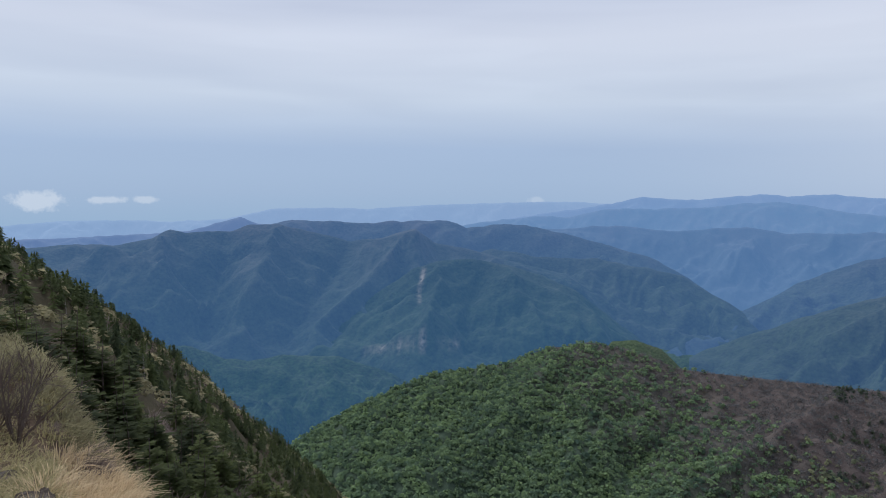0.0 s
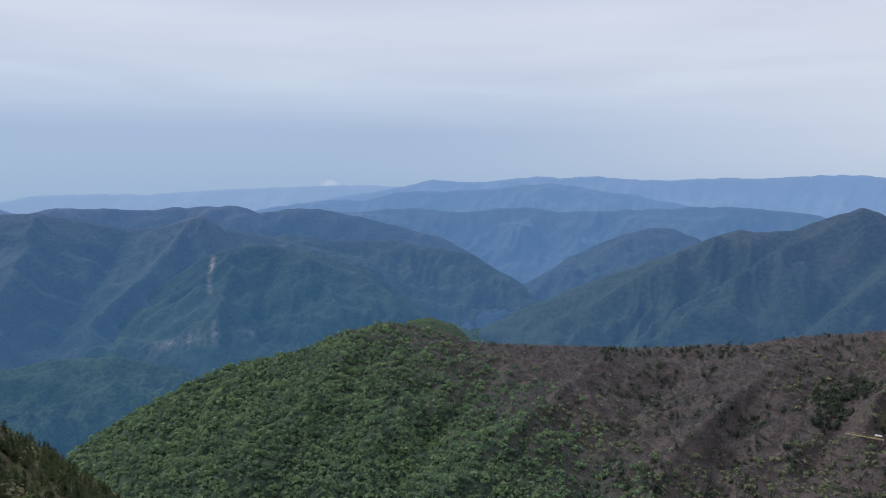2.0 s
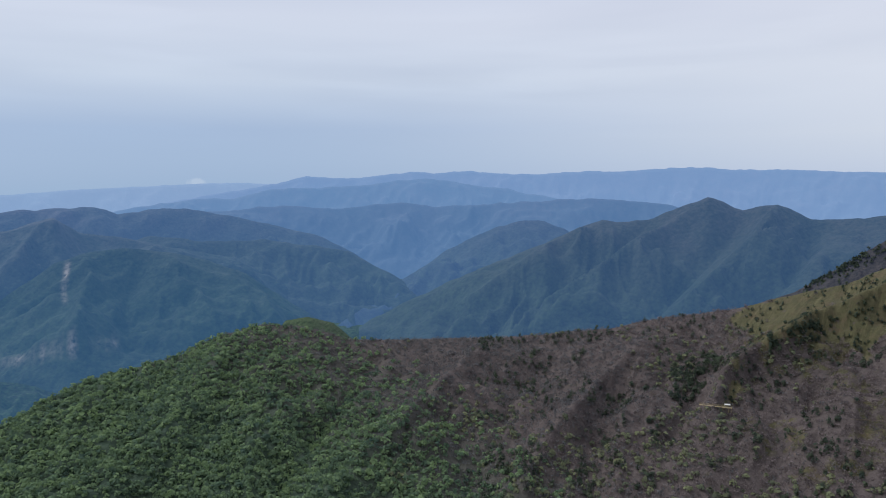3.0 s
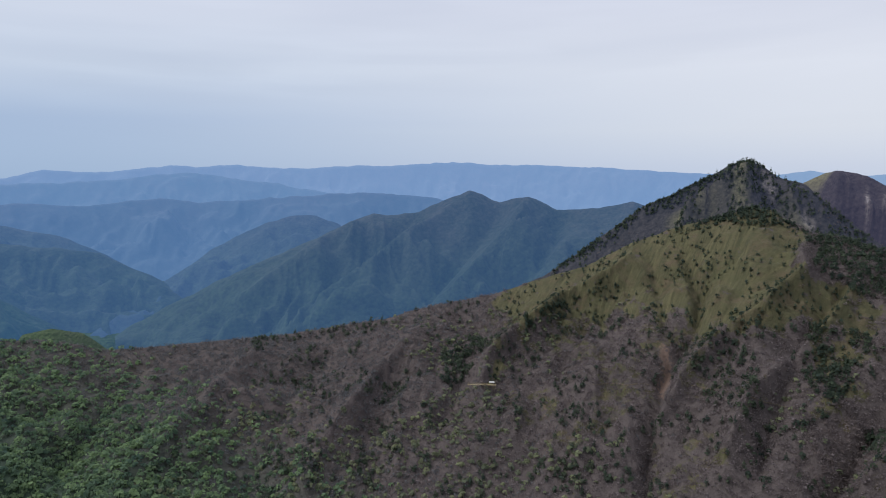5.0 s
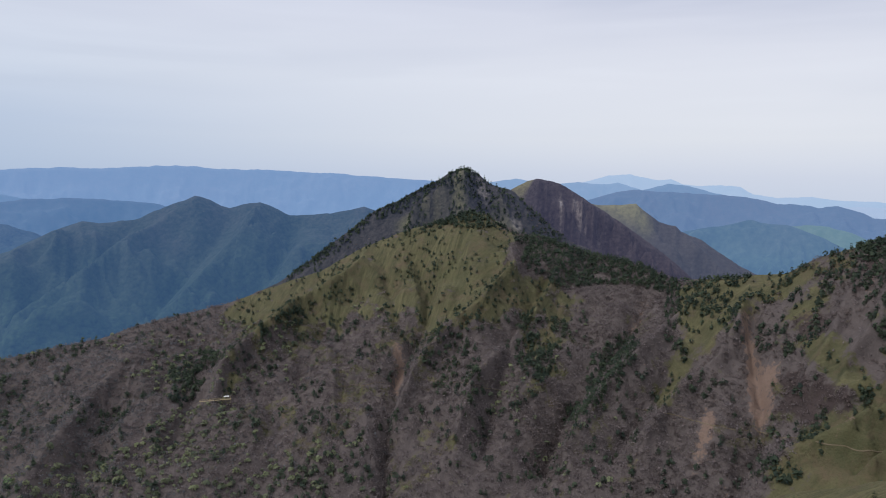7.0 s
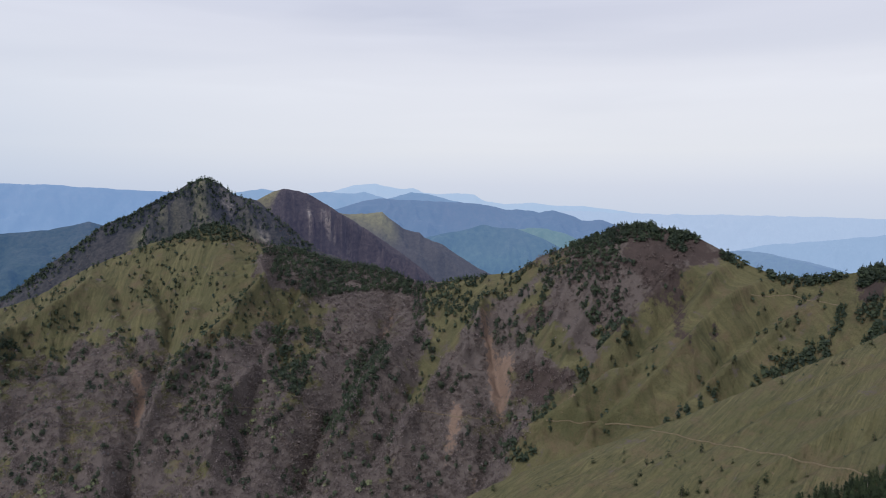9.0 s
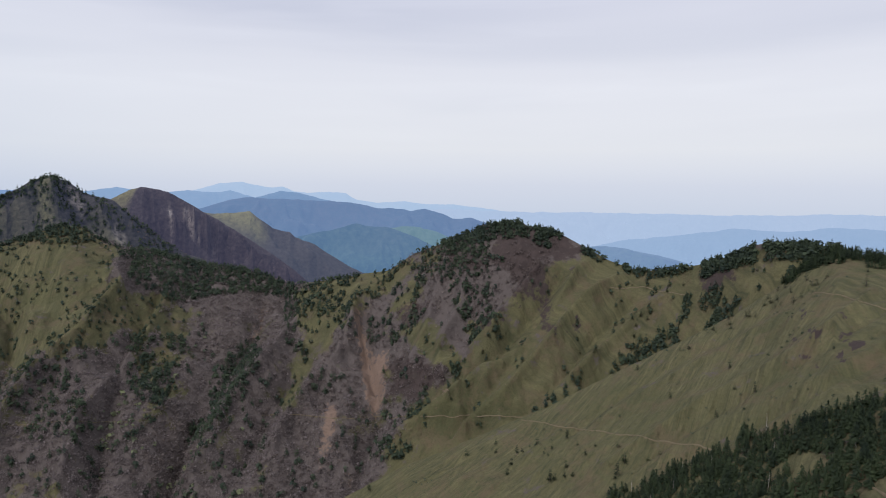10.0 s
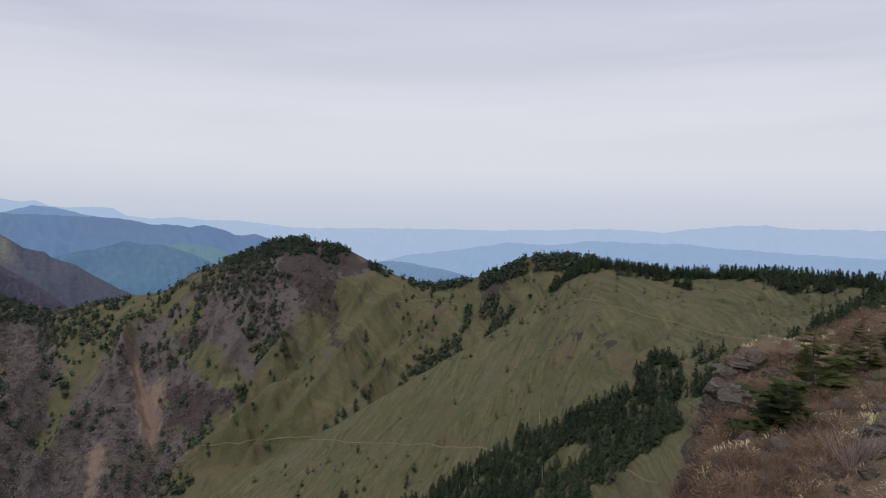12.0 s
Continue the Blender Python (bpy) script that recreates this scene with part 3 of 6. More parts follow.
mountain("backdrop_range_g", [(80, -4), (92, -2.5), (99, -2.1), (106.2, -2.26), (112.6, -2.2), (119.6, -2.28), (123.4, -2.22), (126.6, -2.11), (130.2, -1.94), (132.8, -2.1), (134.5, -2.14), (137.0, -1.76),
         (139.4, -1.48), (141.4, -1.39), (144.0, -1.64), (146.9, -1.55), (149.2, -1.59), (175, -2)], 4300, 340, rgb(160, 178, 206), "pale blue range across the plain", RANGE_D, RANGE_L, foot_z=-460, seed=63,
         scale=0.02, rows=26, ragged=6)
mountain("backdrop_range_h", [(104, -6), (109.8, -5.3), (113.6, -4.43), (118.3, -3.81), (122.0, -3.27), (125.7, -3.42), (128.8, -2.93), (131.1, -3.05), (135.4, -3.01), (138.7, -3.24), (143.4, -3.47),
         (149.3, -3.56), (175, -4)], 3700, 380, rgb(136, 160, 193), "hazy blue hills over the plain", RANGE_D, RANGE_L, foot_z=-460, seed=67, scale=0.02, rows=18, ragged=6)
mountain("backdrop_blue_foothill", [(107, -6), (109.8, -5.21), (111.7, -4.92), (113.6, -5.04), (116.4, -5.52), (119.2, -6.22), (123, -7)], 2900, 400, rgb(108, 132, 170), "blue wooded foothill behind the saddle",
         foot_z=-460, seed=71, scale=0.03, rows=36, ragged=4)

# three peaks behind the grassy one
# blue-grey emission on these peaks puts haze over them
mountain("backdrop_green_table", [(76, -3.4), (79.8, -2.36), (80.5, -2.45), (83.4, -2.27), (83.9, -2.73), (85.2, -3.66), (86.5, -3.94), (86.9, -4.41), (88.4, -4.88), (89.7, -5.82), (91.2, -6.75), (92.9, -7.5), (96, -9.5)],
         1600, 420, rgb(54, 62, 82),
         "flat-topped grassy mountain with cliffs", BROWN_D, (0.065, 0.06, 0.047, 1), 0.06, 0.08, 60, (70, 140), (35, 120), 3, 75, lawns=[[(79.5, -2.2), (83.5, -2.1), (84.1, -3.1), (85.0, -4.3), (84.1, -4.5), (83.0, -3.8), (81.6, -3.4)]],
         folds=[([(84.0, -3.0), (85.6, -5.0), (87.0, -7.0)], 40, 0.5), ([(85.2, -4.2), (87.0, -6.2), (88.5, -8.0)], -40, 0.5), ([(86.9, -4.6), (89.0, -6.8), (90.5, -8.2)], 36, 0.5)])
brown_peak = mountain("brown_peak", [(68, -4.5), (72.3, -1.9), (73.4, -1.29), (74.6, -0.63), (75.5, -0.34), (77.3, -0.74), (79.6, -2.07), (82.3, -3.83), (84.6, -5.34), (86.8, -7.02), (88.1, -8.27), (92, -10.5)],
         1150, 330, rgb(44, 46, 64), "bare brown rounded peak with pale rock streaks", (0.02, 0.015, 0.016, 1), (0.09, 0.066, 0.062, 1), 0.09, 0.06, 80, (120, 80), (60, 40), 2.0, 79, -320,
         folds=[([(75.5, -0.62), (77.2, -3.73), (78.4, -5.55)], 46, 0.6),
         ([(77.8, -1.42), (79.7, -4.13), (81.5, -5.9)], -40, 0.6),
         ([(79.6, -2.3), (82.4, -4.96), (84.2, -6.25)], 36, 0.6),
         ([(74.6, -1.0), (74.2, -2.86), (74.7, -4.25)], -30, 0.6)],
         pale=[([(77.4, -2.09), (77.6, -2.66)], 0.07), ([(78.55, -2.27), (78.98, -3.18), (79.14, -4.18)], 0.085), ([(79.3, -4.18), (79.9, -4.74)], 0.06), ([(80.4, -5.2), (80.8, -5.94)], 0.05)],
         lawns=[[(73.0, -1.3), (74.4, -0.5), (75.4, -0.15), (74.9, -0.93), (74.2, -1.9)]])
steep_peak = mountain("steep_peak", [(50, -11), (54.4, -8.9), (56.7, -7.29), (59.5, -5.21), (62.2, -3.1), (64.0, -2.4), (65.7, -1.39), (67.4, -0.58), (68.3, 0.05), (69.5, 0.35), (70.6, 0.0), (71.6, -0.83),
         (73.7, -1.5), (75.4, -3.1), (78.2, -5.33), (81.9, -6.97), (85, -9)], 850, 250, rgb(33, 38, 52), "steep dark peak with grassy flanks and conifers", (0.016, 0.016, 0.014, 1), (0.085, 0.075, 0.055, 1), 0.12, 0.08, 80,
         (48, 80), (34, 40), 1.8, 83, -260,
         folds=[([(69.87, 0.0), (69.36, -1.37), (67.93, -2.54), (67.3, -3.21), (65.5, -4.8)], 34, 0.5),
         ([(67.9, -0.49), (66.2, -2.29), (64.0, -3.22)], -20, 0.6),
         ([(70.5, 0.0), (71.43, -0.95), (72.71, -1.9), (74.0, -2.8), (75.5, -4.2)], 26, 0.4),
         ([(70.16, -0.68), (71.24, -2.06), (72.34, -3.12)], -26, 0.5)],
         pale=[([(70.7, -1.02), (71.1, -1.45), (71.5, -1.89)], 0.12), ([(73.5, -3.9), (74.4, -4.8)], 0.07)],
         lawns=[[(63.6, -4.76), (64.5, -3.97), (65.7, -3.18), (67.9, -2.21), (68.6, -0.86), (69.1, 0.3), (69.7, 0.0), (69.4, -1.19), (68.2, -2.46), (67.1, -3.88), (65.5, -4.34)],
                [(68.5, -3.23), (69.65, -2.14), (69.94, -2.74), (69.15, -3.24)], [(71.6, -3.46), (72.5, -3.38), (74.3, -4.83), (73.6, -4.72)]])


# dim teal emission lays a little haze on the knoll
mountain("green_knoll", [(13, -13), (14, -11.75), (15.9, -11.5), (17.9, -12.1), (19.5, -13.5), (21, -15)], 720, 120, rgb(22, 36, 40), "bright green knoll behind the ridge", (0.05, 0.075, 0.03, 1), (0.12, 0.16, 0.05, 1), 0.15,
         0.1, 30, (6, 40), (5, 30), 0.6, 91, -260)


# ---- the ridge in front, from the leafy dome over the grassy peak to the saddle ----
RIDGE = [(-18, -24), (-11.9, -19.73), (-8.6, -18.02), (-3.9, -16.03), (-1.0, -14.9), (2.3, -14.4), (5.6, -13.9), (8.4, -12.7), (12.1, -11.9), (15.7, -12.3), (19.2, -13.5), (22.7, -13.6), (27.5, -13.6),
         (32.1, -13.5), (36.7, -13.0), (41.0, -12.5), (44.0, -11.7), (47.1, -11.1), (50.5, -10.4), (52.7, -9.65), (54.7, -9.0), (57.7, -8.07), (61.4, -6.06), (65.4, -4.55), (68.0, -3.9), (70.1, -3.1),
         (71.3, -3.3), (72.6, -4.1), (74.3, -4.94), (75.8, -5.1)]
RIDGE += [(78.2, -5.8), (80.2, -6.5), (82.4, -6.7), (85.1, -7.5), (86.6, -8.25), (88.9, -7.95), (92.1, -7.52), (94.5, -7.16), (96.4, -5.9), (99.2, -4.8), (101.1, -4.05), (102.9, -3.25), (105.4, -3.0),
          (106.1, -3.4), (108.3, -3.75), (110.1, -4.7), (112.7, -6.06), (114.8, -6.75), (117.2, -6.66), (119.9, -6.0), (122.1, -5.2), (123.5, -4.5), (124.9, -4.2), (128.9, -4.4), (132, -5.4), (136, -7)]
RIDGE_FOLDS = [([(61.6, -6.3), (61.1, -8.0), (59.9, -9.7), (57.8, -11.2), (55.5, -12.4), (51.9, -15.1), (49.6, -17.1)], 20, 0.9),
               ([(62.8, -7.2), (63.8, -10.0), (64.2, -11.8)], -9, 0.8),
               ([(66.0, -6.7), (66.7, -10.0), (65.8, -12.8), (64.2, -15.5), (63.9, -18.2), (63.2, -20.9), (63.0, -24.7)], -16, 1.0),
               ([(69.0, -3.9), (68.6, -6.7), (67.7, -10.0)], 5, 0.6),
               ([(73.8, -5.7), (73.6, -8.9), (70.6, -12.3), (68.2, -14.1), (65.4, -17.3), (63.9, -20.0)], 15, 0.8),
               ([(76.2, -8.9), (73.7, -13.1), (72.6, -17.2), (71.7, -21.7)], -10, 0.8),
               ([(78.0, -7.4), (75.8, -11.6), (72.5, -15.4), (70.2, -18.2), (68.8, -22.6)], 10, 0.8),
               ([(84.7, -8.5), (83.5, -11.2), (81.0, -15.0), (78.3, -18.7), (76.6, -23.2)], -14, 1.0),
               ([(90.2, -8.1), (87.0, -11.9), (84.1, -14.8), (81.1, -18.5), (78.5, -23.0)], 11, 0.8),
               ([(88.4, -13.5), (85.1, -17.3), (82.2, -21.9)], -8, 0.8),
               ([(92.2, -8.0), (91.2, -12.4), (90.1, -15.0), (87.3, -17.9), (84.4, -21.6)], 11, 0.8),
               ([(92.3, -10.5), (93.2, -15.0), (93.6, -19.0), (91.5, -23.5)], -10, 0.8)]
RIDGE_FOLDS += [([(99.1, -5.2), (98.6, -9.2), (97.7, -12.7), (96.0, -16.0)], 8, 0.7),
                ([(102.1, -3.9), (101.2, -7.5), (100.3, -11.1), (98.6, -14.5)], 8, 0.7),
                ([(107.5, -6.7), (105.5, -9.4), (103.4, -12.1), (101.2, -14.6), (98.6, -16.2)], 9, 0.6),
                ([(108.5, -7.6), (106.2, -10.8), (103.4, -13.9), (100.8, -16.4)], -8, 0.6),
                ([(110.8, -6.5), (109.2, -9.0), (107.6, -11.7), (105.3, -14.4), (101.6, -16.4), (99.0, -18.8), (95.0, -21.5)], 11, 0.6),
                ([(109.9, -8.5), (106.6, -12.6), (103.9, -15.7), (102.1, -17.7), (99.8, -20.1)], -7, 0.55),
                ([(113.6, -7.6), (110.8, -9.9), (109.0, -12.2), (106.6, -15.3), (104.3, -17.8), (101.0, -20.5)], 10, 0.6),
                ([(115.5, -8.1), (112.2, -11.3), (109.9, -14.0), (107.6, -16.7), (105.3, -18.8)], -7, 0.55),
                ([(117.4, -8.5), (114.6, -11.3), (112.3, -13.6), (109.9, -15.8)], 6, 0.5),
                ([(32.1, -13.47), (27.5, -17.46), (21.7, -22.38), (17.8, -25.7)], 9, 1.5),
                ([(36.7, -13.48), (32.7, -18.59), (29.0, -24.78)], -6, 1.4),
                ([(47.2, -11.4), (43.2, -14.31), (36.9, -20.88), (33.8, -25.32)], 8, 1.4),
                ([(22.7, -13.88), (17.9, -18.81), (13.0, -24.64)], -5, 1.4),
                ([(11.4, -12.04), (7.6, -15.66), (3.8, -21.33)], 9, 1.4),
                ([(50.6, -10.88), (48.5, -15.43), (45.6, -20.72)], -5, 1.2),
                ([(57.5, -13.0), (55.5, -17.5), (53.0, -23.0)], -4, 1.1)]
ridge = Slope(RIDGE, [(-18, 500), (-12, 520), (12, 610), (20, 580), (45, 590), (70, 640), (80, 600), (88, 540), (105, 480), (117, 430), (125, 385), (136, 360)],
              [(-18, 300), (0, 320), (60, 330), (90, 300), (125, 290), (136, 280)], [(-18, -205), (0, -195), (90, -185), (125, -160), (136, -140)], 0.15, 140, (8, 62), (8, 30), 1.0, 0.7, 8, 101, 1.0,
              RIDGE_FOLDS, 7.0, 11.0)
GRASSY_PEAK = [(50.4, -10.6), (51.5, -10.0), (54.6, -8.7), (59.2, -6.8), (61.1, -5.8), (63.9, -4.4), (65.8, -3.8), (68.6, -3.0), (70.9, -3.2), (73.5, -5.0), (74.0, -6.1), (73.6, -8.0), (75.7, -8.6),
               (78.0, -9.7), (78.2, -11.1), (76.2, -11.6), (73.4, -11.5), (71.5, -12.3), (68.7, -13.2), (67.2, -12.7), (63.9, -11.9), (62.0, -11.1), (60.4, -11.8), (59.2, -13.3), (57.3, -12.4), (55.7, -12.4),
               (53.7, -13.0), (51.9, -12.2)]
SADDLE_GRASS = [(87.1, -9.0), (90.6, -7.4), (94.8, -6.6), (95.9, -6.2), (95.6, -8.1), (92.3, -9.7), (89.9, -12.5), (88.2, -14.9), (87.2, -17.1), (85.8, -18.1), (85.1, -17.8), (86.8, -14.5), (87.0, -11.8)]
GULLY_GRASS = [(76.2, -8.9), (78.5, -9.7), (79.9, -11.5), (78.1, -13.4), (76.3, -15.3), (74.9, -16.2), (74.7, -14.4), (75.8, -11.6)]
HUT_GRASS = [(49.2, -17.5), (50.1, -16.1), (51.0, -15.1), (51.9, -14.2), (50.4, -17.6)]
EAST_GRASS = [(95.2, -9.1), (96.5, -7.8), (97.6, -10.9), (100.3, -14.0), (102.8, -10.5), (105.3, -8.9), (107.4, -6.6), (110.4, -5.2), (112.7, -5.6), (114.8, -6.2), (119.7, -5.5), (130, -4), (136, -6), (136, -30), (92.6, -30),
              (94.0, -22.5), (96.0, -18.8), (99.0, -15.9), (96.5, -13.5)]
ROCK_FACE = [(103.2, -3.2), (105.5, -2.4), (108.0, -3.1), (110.6, -5.0), (110.0, -6.5), (107.5, -6.2), (106.2, -7.6), (103.9, -6.9)]
DARK_SCRUB = [(94.4, -14.5), (97.9, -14.0), (99.4, -15.5), (98.0, -17.1), (94.7, -18.8), (94.2, -16.8)]
SADDLE_ROCK = [(119.5, -7.5), (120.0, -6.4), (121.8, -6.1), (121.8, -7.9), (120.2, -8.4)]
SLIP_A = [(91.6, -10.1), (92.4, -10.3), (92.6, -12.2), (92.9, -13.8), (94.6, -13.6), (94.6, -14.7), (93.9, -15.4), (94.3, -17.2), (93.5, -19.9), (92.5, -18.1), (92.3, -15.4), (91.8, -13.1)]
SLIP_B = [(89.4, -17.4), (90.2, -18.5), (89.9, -20.1), (89.3, -21.6), (88.2, -23.5), (88.8, -21.2)]


def frayed(poly, az, el, a=1.2, b=0.9):
    """Inside a patch whose edge is frayed, but for the crest line."""
    return inside(poly, az + a * fbm(az / 1.1, el / 0.9, 4, 301, 0.65), el + b * fbm(az / 1.1 + 9, el / 0.9, 4, 303, 0.65) * np.clip((curve(RIDGE, az) - el) / 1.5, 0, 1))


def open_grass(az, el):
    return (frayed(GRASSY_PEAK, az, el, 2.4, 1.9) | frayed(SADDLE_GRASS, az, el) | frayed(GULLY_GRASS, az, el, 2.0, 1.5) & (fbm(az / 0.7, el / 0.6, 3, 307) > -0.1) | inside(HUT_GRASS, az, el)
            | frayed(EAST_GRASS, az, el, 1.6, 1.0)) & ~frayed(ROCK_FACE, az, el) & ~frayed(DARK_SCRUB, az, el)


def ridge_cover():
    az, el = ridge.angles()
    g = open_grass(az, el) * 0.95
    x, y = np.radians(az) * 450, el * 8
    g = np.maximum(g, 0.45 * (fbm(x / 30, y / 22, 4, 411) > 0.16) * (az > 50) * (el < -11))
    g = np.maximum(g, 0.6 * near_line([(92, -9), (95, -7.4), (98, -6.2)], az, el, 1.2))
    g = np.where(az < 40, 0.0, g)
    scar = np.maximum(frayed(SLIP_A, az, el, 0.4, 0.6) * 0.85, inside(SLIP_B, az, el) * 1.0)
    for line, width, depth in (([(63.9, -14.2), (64.5, -16.0), (64.0, -17.8)], 0.4, 0.9), ([(66.3, -12.9), (65.6, -13.9)], 0.25, 0.8), ([(84.3, -10.1), (83.8, -11.9), (83.1, -13.1)], 0.35, 0.7),
                               ([(76.0, -13.5), (75.4, -16.0)], 0.2, 0.5), ([(91.0, -23.0), (91.4, -24.4)], 0.3, 0.8), ([(100.7, -15.2), (98.5, -18.0), (96.5, -20.5)], 0.16, 0.75),
                               ([(105.9, -7.2), (106.3, -5.4)], 0.35, 0.55), ([(100.2, -6.0), (99.8, -8.6)], 0.25, 0.5), ([(63.8, -18.0), (63.4, -20.9), (63.1, -24.7)], 0.12, 0.5), ([(54.5, -18.0), (55.0, -23.0)], 0.3, 0.5)):
        scar = np.maximum(scar, depth * near_line(line, az, el, width))
    rock = np.maximum(frayed(ROCK_FACE, az, el), np.maximum(frayed(DARK_SCRUB, az, el), frayed(SADDLE_ROCK, az, el))) * 0.9
    rock = np.maximum(rock, 0.8 * (fbm(az / 1.3, el / 1.3, 4, 331, 0.6) > 0.12) * ((az > 95) & (az < 112) & (el > -12)))
    green = np.clip(0.5 + (16 - az) / 22 + (-17 - el) / 14, 0, 1)
    return np.stack([g, scar, rock, green], -1)


cover = ridge_cover()
cover[..., :3] = soft(cover[..., :3], 2)
ridge.object("ground_ridge", COVER, "long mountain ridge with bare woods, grass and landslips", "mountain ridge", "structure", cover)

# ---- the grass slope and the conifer ridge over it ----
GRASS = [(90, -25.3), (96.4, -22.6), (99.0, -21.8), (103.4, -20.0), (108.0, -18.0), (112.7, -15.4), (117.5, -12.7), (122.1, -9.9), (124.9, -7.7), (127.1, -5.6), (128.9, -4.6), (131.1, -4.9),
         (135.5, -5.3), (139.6, -5.1), (143.4, -5.0), (145.6, -5.3), (149.1, -5.2), (156, -4.6), (170, -4)]
GRASS_FOLDS = [([(128.9, -5.9), (122.2, -11.2), (115.6, -15.4), (109.9, -19.8)], -2.2, 0.45),
               ([(131.2, -7.6), (125.9, -12.8), (119.0, -17.6), (112.8, -22.4)], 2.6, 0.5),
               ([(135.6, -8.7), (129.2, -14.0), (122.3, -18.8), (117.6, -21.5)], -2.6, 0.5),
               ([(140.9, -8.3), (135.7, -11.7), (130.6, -15.6)], 2.4, 0.5),
               ([(133.5, -7.2), (127.5, -12.4), (120.5, -17.8), (115.0, -22.0)], -1.8, 0.4),
               ([(143.5, -6.5), (138.1, -10.2), (131.5, -15.1)], -2.2, 0.6),
               ([(130.1, -13.3), (127.0, -16.3), (122.0, -20.5)], 1.6, 0.35),
               ([(125.5, -9.5), (119.5, -13.9), (112.0, -19.0)], 1.6, 0.4),
               ([(137.2, -6.5), (132.0, -11.0), (125.5, -16.0)], 1.5, 0.4)]
grass = Slope(GRASS, [(90, 250), (97, 258), (106, 268), (117, 296), (125, 335), (129, 345), (140, 300), (149, 250), (170, 180)],
              [(90, 215), (100, 205), (117, 180), (135, 120), (149, 80), (170, 60)], [(90, -118), (100, -108), (117, -92), (135, -62), (149, -40), (170, -30)], 0.12, 130, (0.9, 12), (1.9, 12), 0.4, 0.8, 6, 131, 1.0,
              GRASS_FOLDS, 26.0, 26.0)


def grass_cover():
    az, el = grass.angles()
    g = np.ones(az.shape)
    rock = 0.7 * (fbm(az / 0.8, el / 0.5, 4, 341, 0.6) > 0.3) * inside([(126, -9), (131, -9), (131, -12), (126, -14)], az, el)
    scar = 0.35 * near_line([(137, -9.6), (139, -10.0), (141.4, -10.2)], az, el, 0.12)
    return np.stack([g, scar, rock, np.zeros(az.shape)], -1)


grass_map = grass_cover()
grass_map[..., :2] = soft(grass_map[..., :2], 2)
grass.object("ground_grass_slope", COVER, "yellow-green grassy mountain slope crossed by trails", "grass slope", "structure", grass_map)

# ---- the steep fir slope falling from the summit ----
FIRS = [(-60, 3.0), (-40, -0.5), (-32.7, -4.2), (-31.1, -5.8), (-29.4, -6.9), (-27.6, -8.0), (-25.7, -9.5), (-23.8, -11.2), (-21.8, -12.8), (-19.8, -14.2), (-17.7, -16.3), (-15.5, -18.2), (-13.2, -20.1),
        (-11.0, -22.1), (-8.6, -24.0), (-4, -27.5), (2, -31)]
firs = Slope(FIRS, [(-60, 110), (-33, 160), (-26, 230), (-18, 280), (-8.6, 300), (2, 300)], [(-60, 14), (-33, 22), (-20, 34), (-8.6, 60), (2, 90)],
             [(-60, -4), (-33, -11), (-20, -20), (-8.6, -38), (2, -62)], 0.25, 90, (5, 30), (4, 20), 1.0, 0.9, 6, 151, 1.0)
firs.object("ground_fir_slope", SLOPE_SOIL, "steep slope of low scrub, moss and dry grass", "mountain slope")


# ---- footpaths ----
PATH_SOIL = soil_mat("trodden_earth", ((0.11, 0.088, 0.055, 1), (0.18, 0.14, 0.095, 1), (0.09, 0.085, 0.045, 1)), 0.4)


def footpath(slope, line, width, label):
    """A worn strip of bare earth that follows the slope."""
    q = np.array(line, float)
    n = int(6 * np.abs(np.diff(q[:, 0])).sum()) + 8
    t = np.linspace(0, len(q) - 1, n)
    P = np.array([slope.place(a, e + 0.25 * fbm(np.array(a * 0.9), np.array(1.5), 4, 3)) for a, e in zip(np.interp(t, range(len(q)), q[:, 0]), np.interp(t, range(len(q)), q[:, 1]))])
    for _ in range(2):
        P[1:-1] = (P[:-2] + 2 * P[1:-1] + P[2:]) / 4
    d = np.gradient(P, axis=0)
    side = np.cross(d, [0, 0, 1.0])
    side /= np.linalg.norm(side, axis=1, keepdims=True)
    w = width * (0.5 + 0.35 * fbm(t * 3, t * 0, 3, 7))[:, None]
    up = np.array([0, 0, 0.25])
    V = np.stack([P - side * w - up, P - side * w * 0.8 + up, P + side * w * 0.8 + up, P + side * w - up], 1).reshape(-1, 3)
    i = (np.arange(n - 1)[:, None] * 4 + np.arange(3)[None]).ravel()
    me = mesh_from("footpath", V, np.stack([i, i + 1, i + 5, i + 4], 1), PATH_SOIL, True)
    tagged(new("footpath", me), label, "footpath", "", "structure")


footpath(grass, [(105.8, -19.05), (109.9, -19.5), (115.7, -19.7), (119.5, -19.9), (122.6, -20.1)], 0.38, "narrow bare footpath across the grass slope")
footpath(grass, [(127.2, -7.8), (129.0, -7.7), (131.2, -8.3), (133.9, -9.0), (138.1, -9.8), (140.2, -10.0), (141.7, -10.1)], 0.42, "narrow bare footpath below the ridge")
footpath(grass, [(131.6, -20.5), (133.0, -21.1), (134.6, -21.6)], 0.5, "short bare footpath on the lower grass")
footpath(ridge, [(84, -18.3), (90, -18.9), (94.7, -19.1), (99.0, -19.0), (102.5, -18.9), (106.2, -18.8)], 0.6, "narrow bare footpath across the mountain side")
footpath(ridge, [(58.5, -17.6), (61, -17.3), (63, -17.2)], 0.65, "narrow bare footpath in the woods")
footpath(ridge, [(66.2, -17.0), (70, -17.3), (74, -17.9)], 0.65, "narrow bare footpath in the woods")
footpath(ridge, [(112.7, -8.2), (115.5, -8.1), (118.8, -8.5)], 0.6, "narrow bare footpath to the saddle")


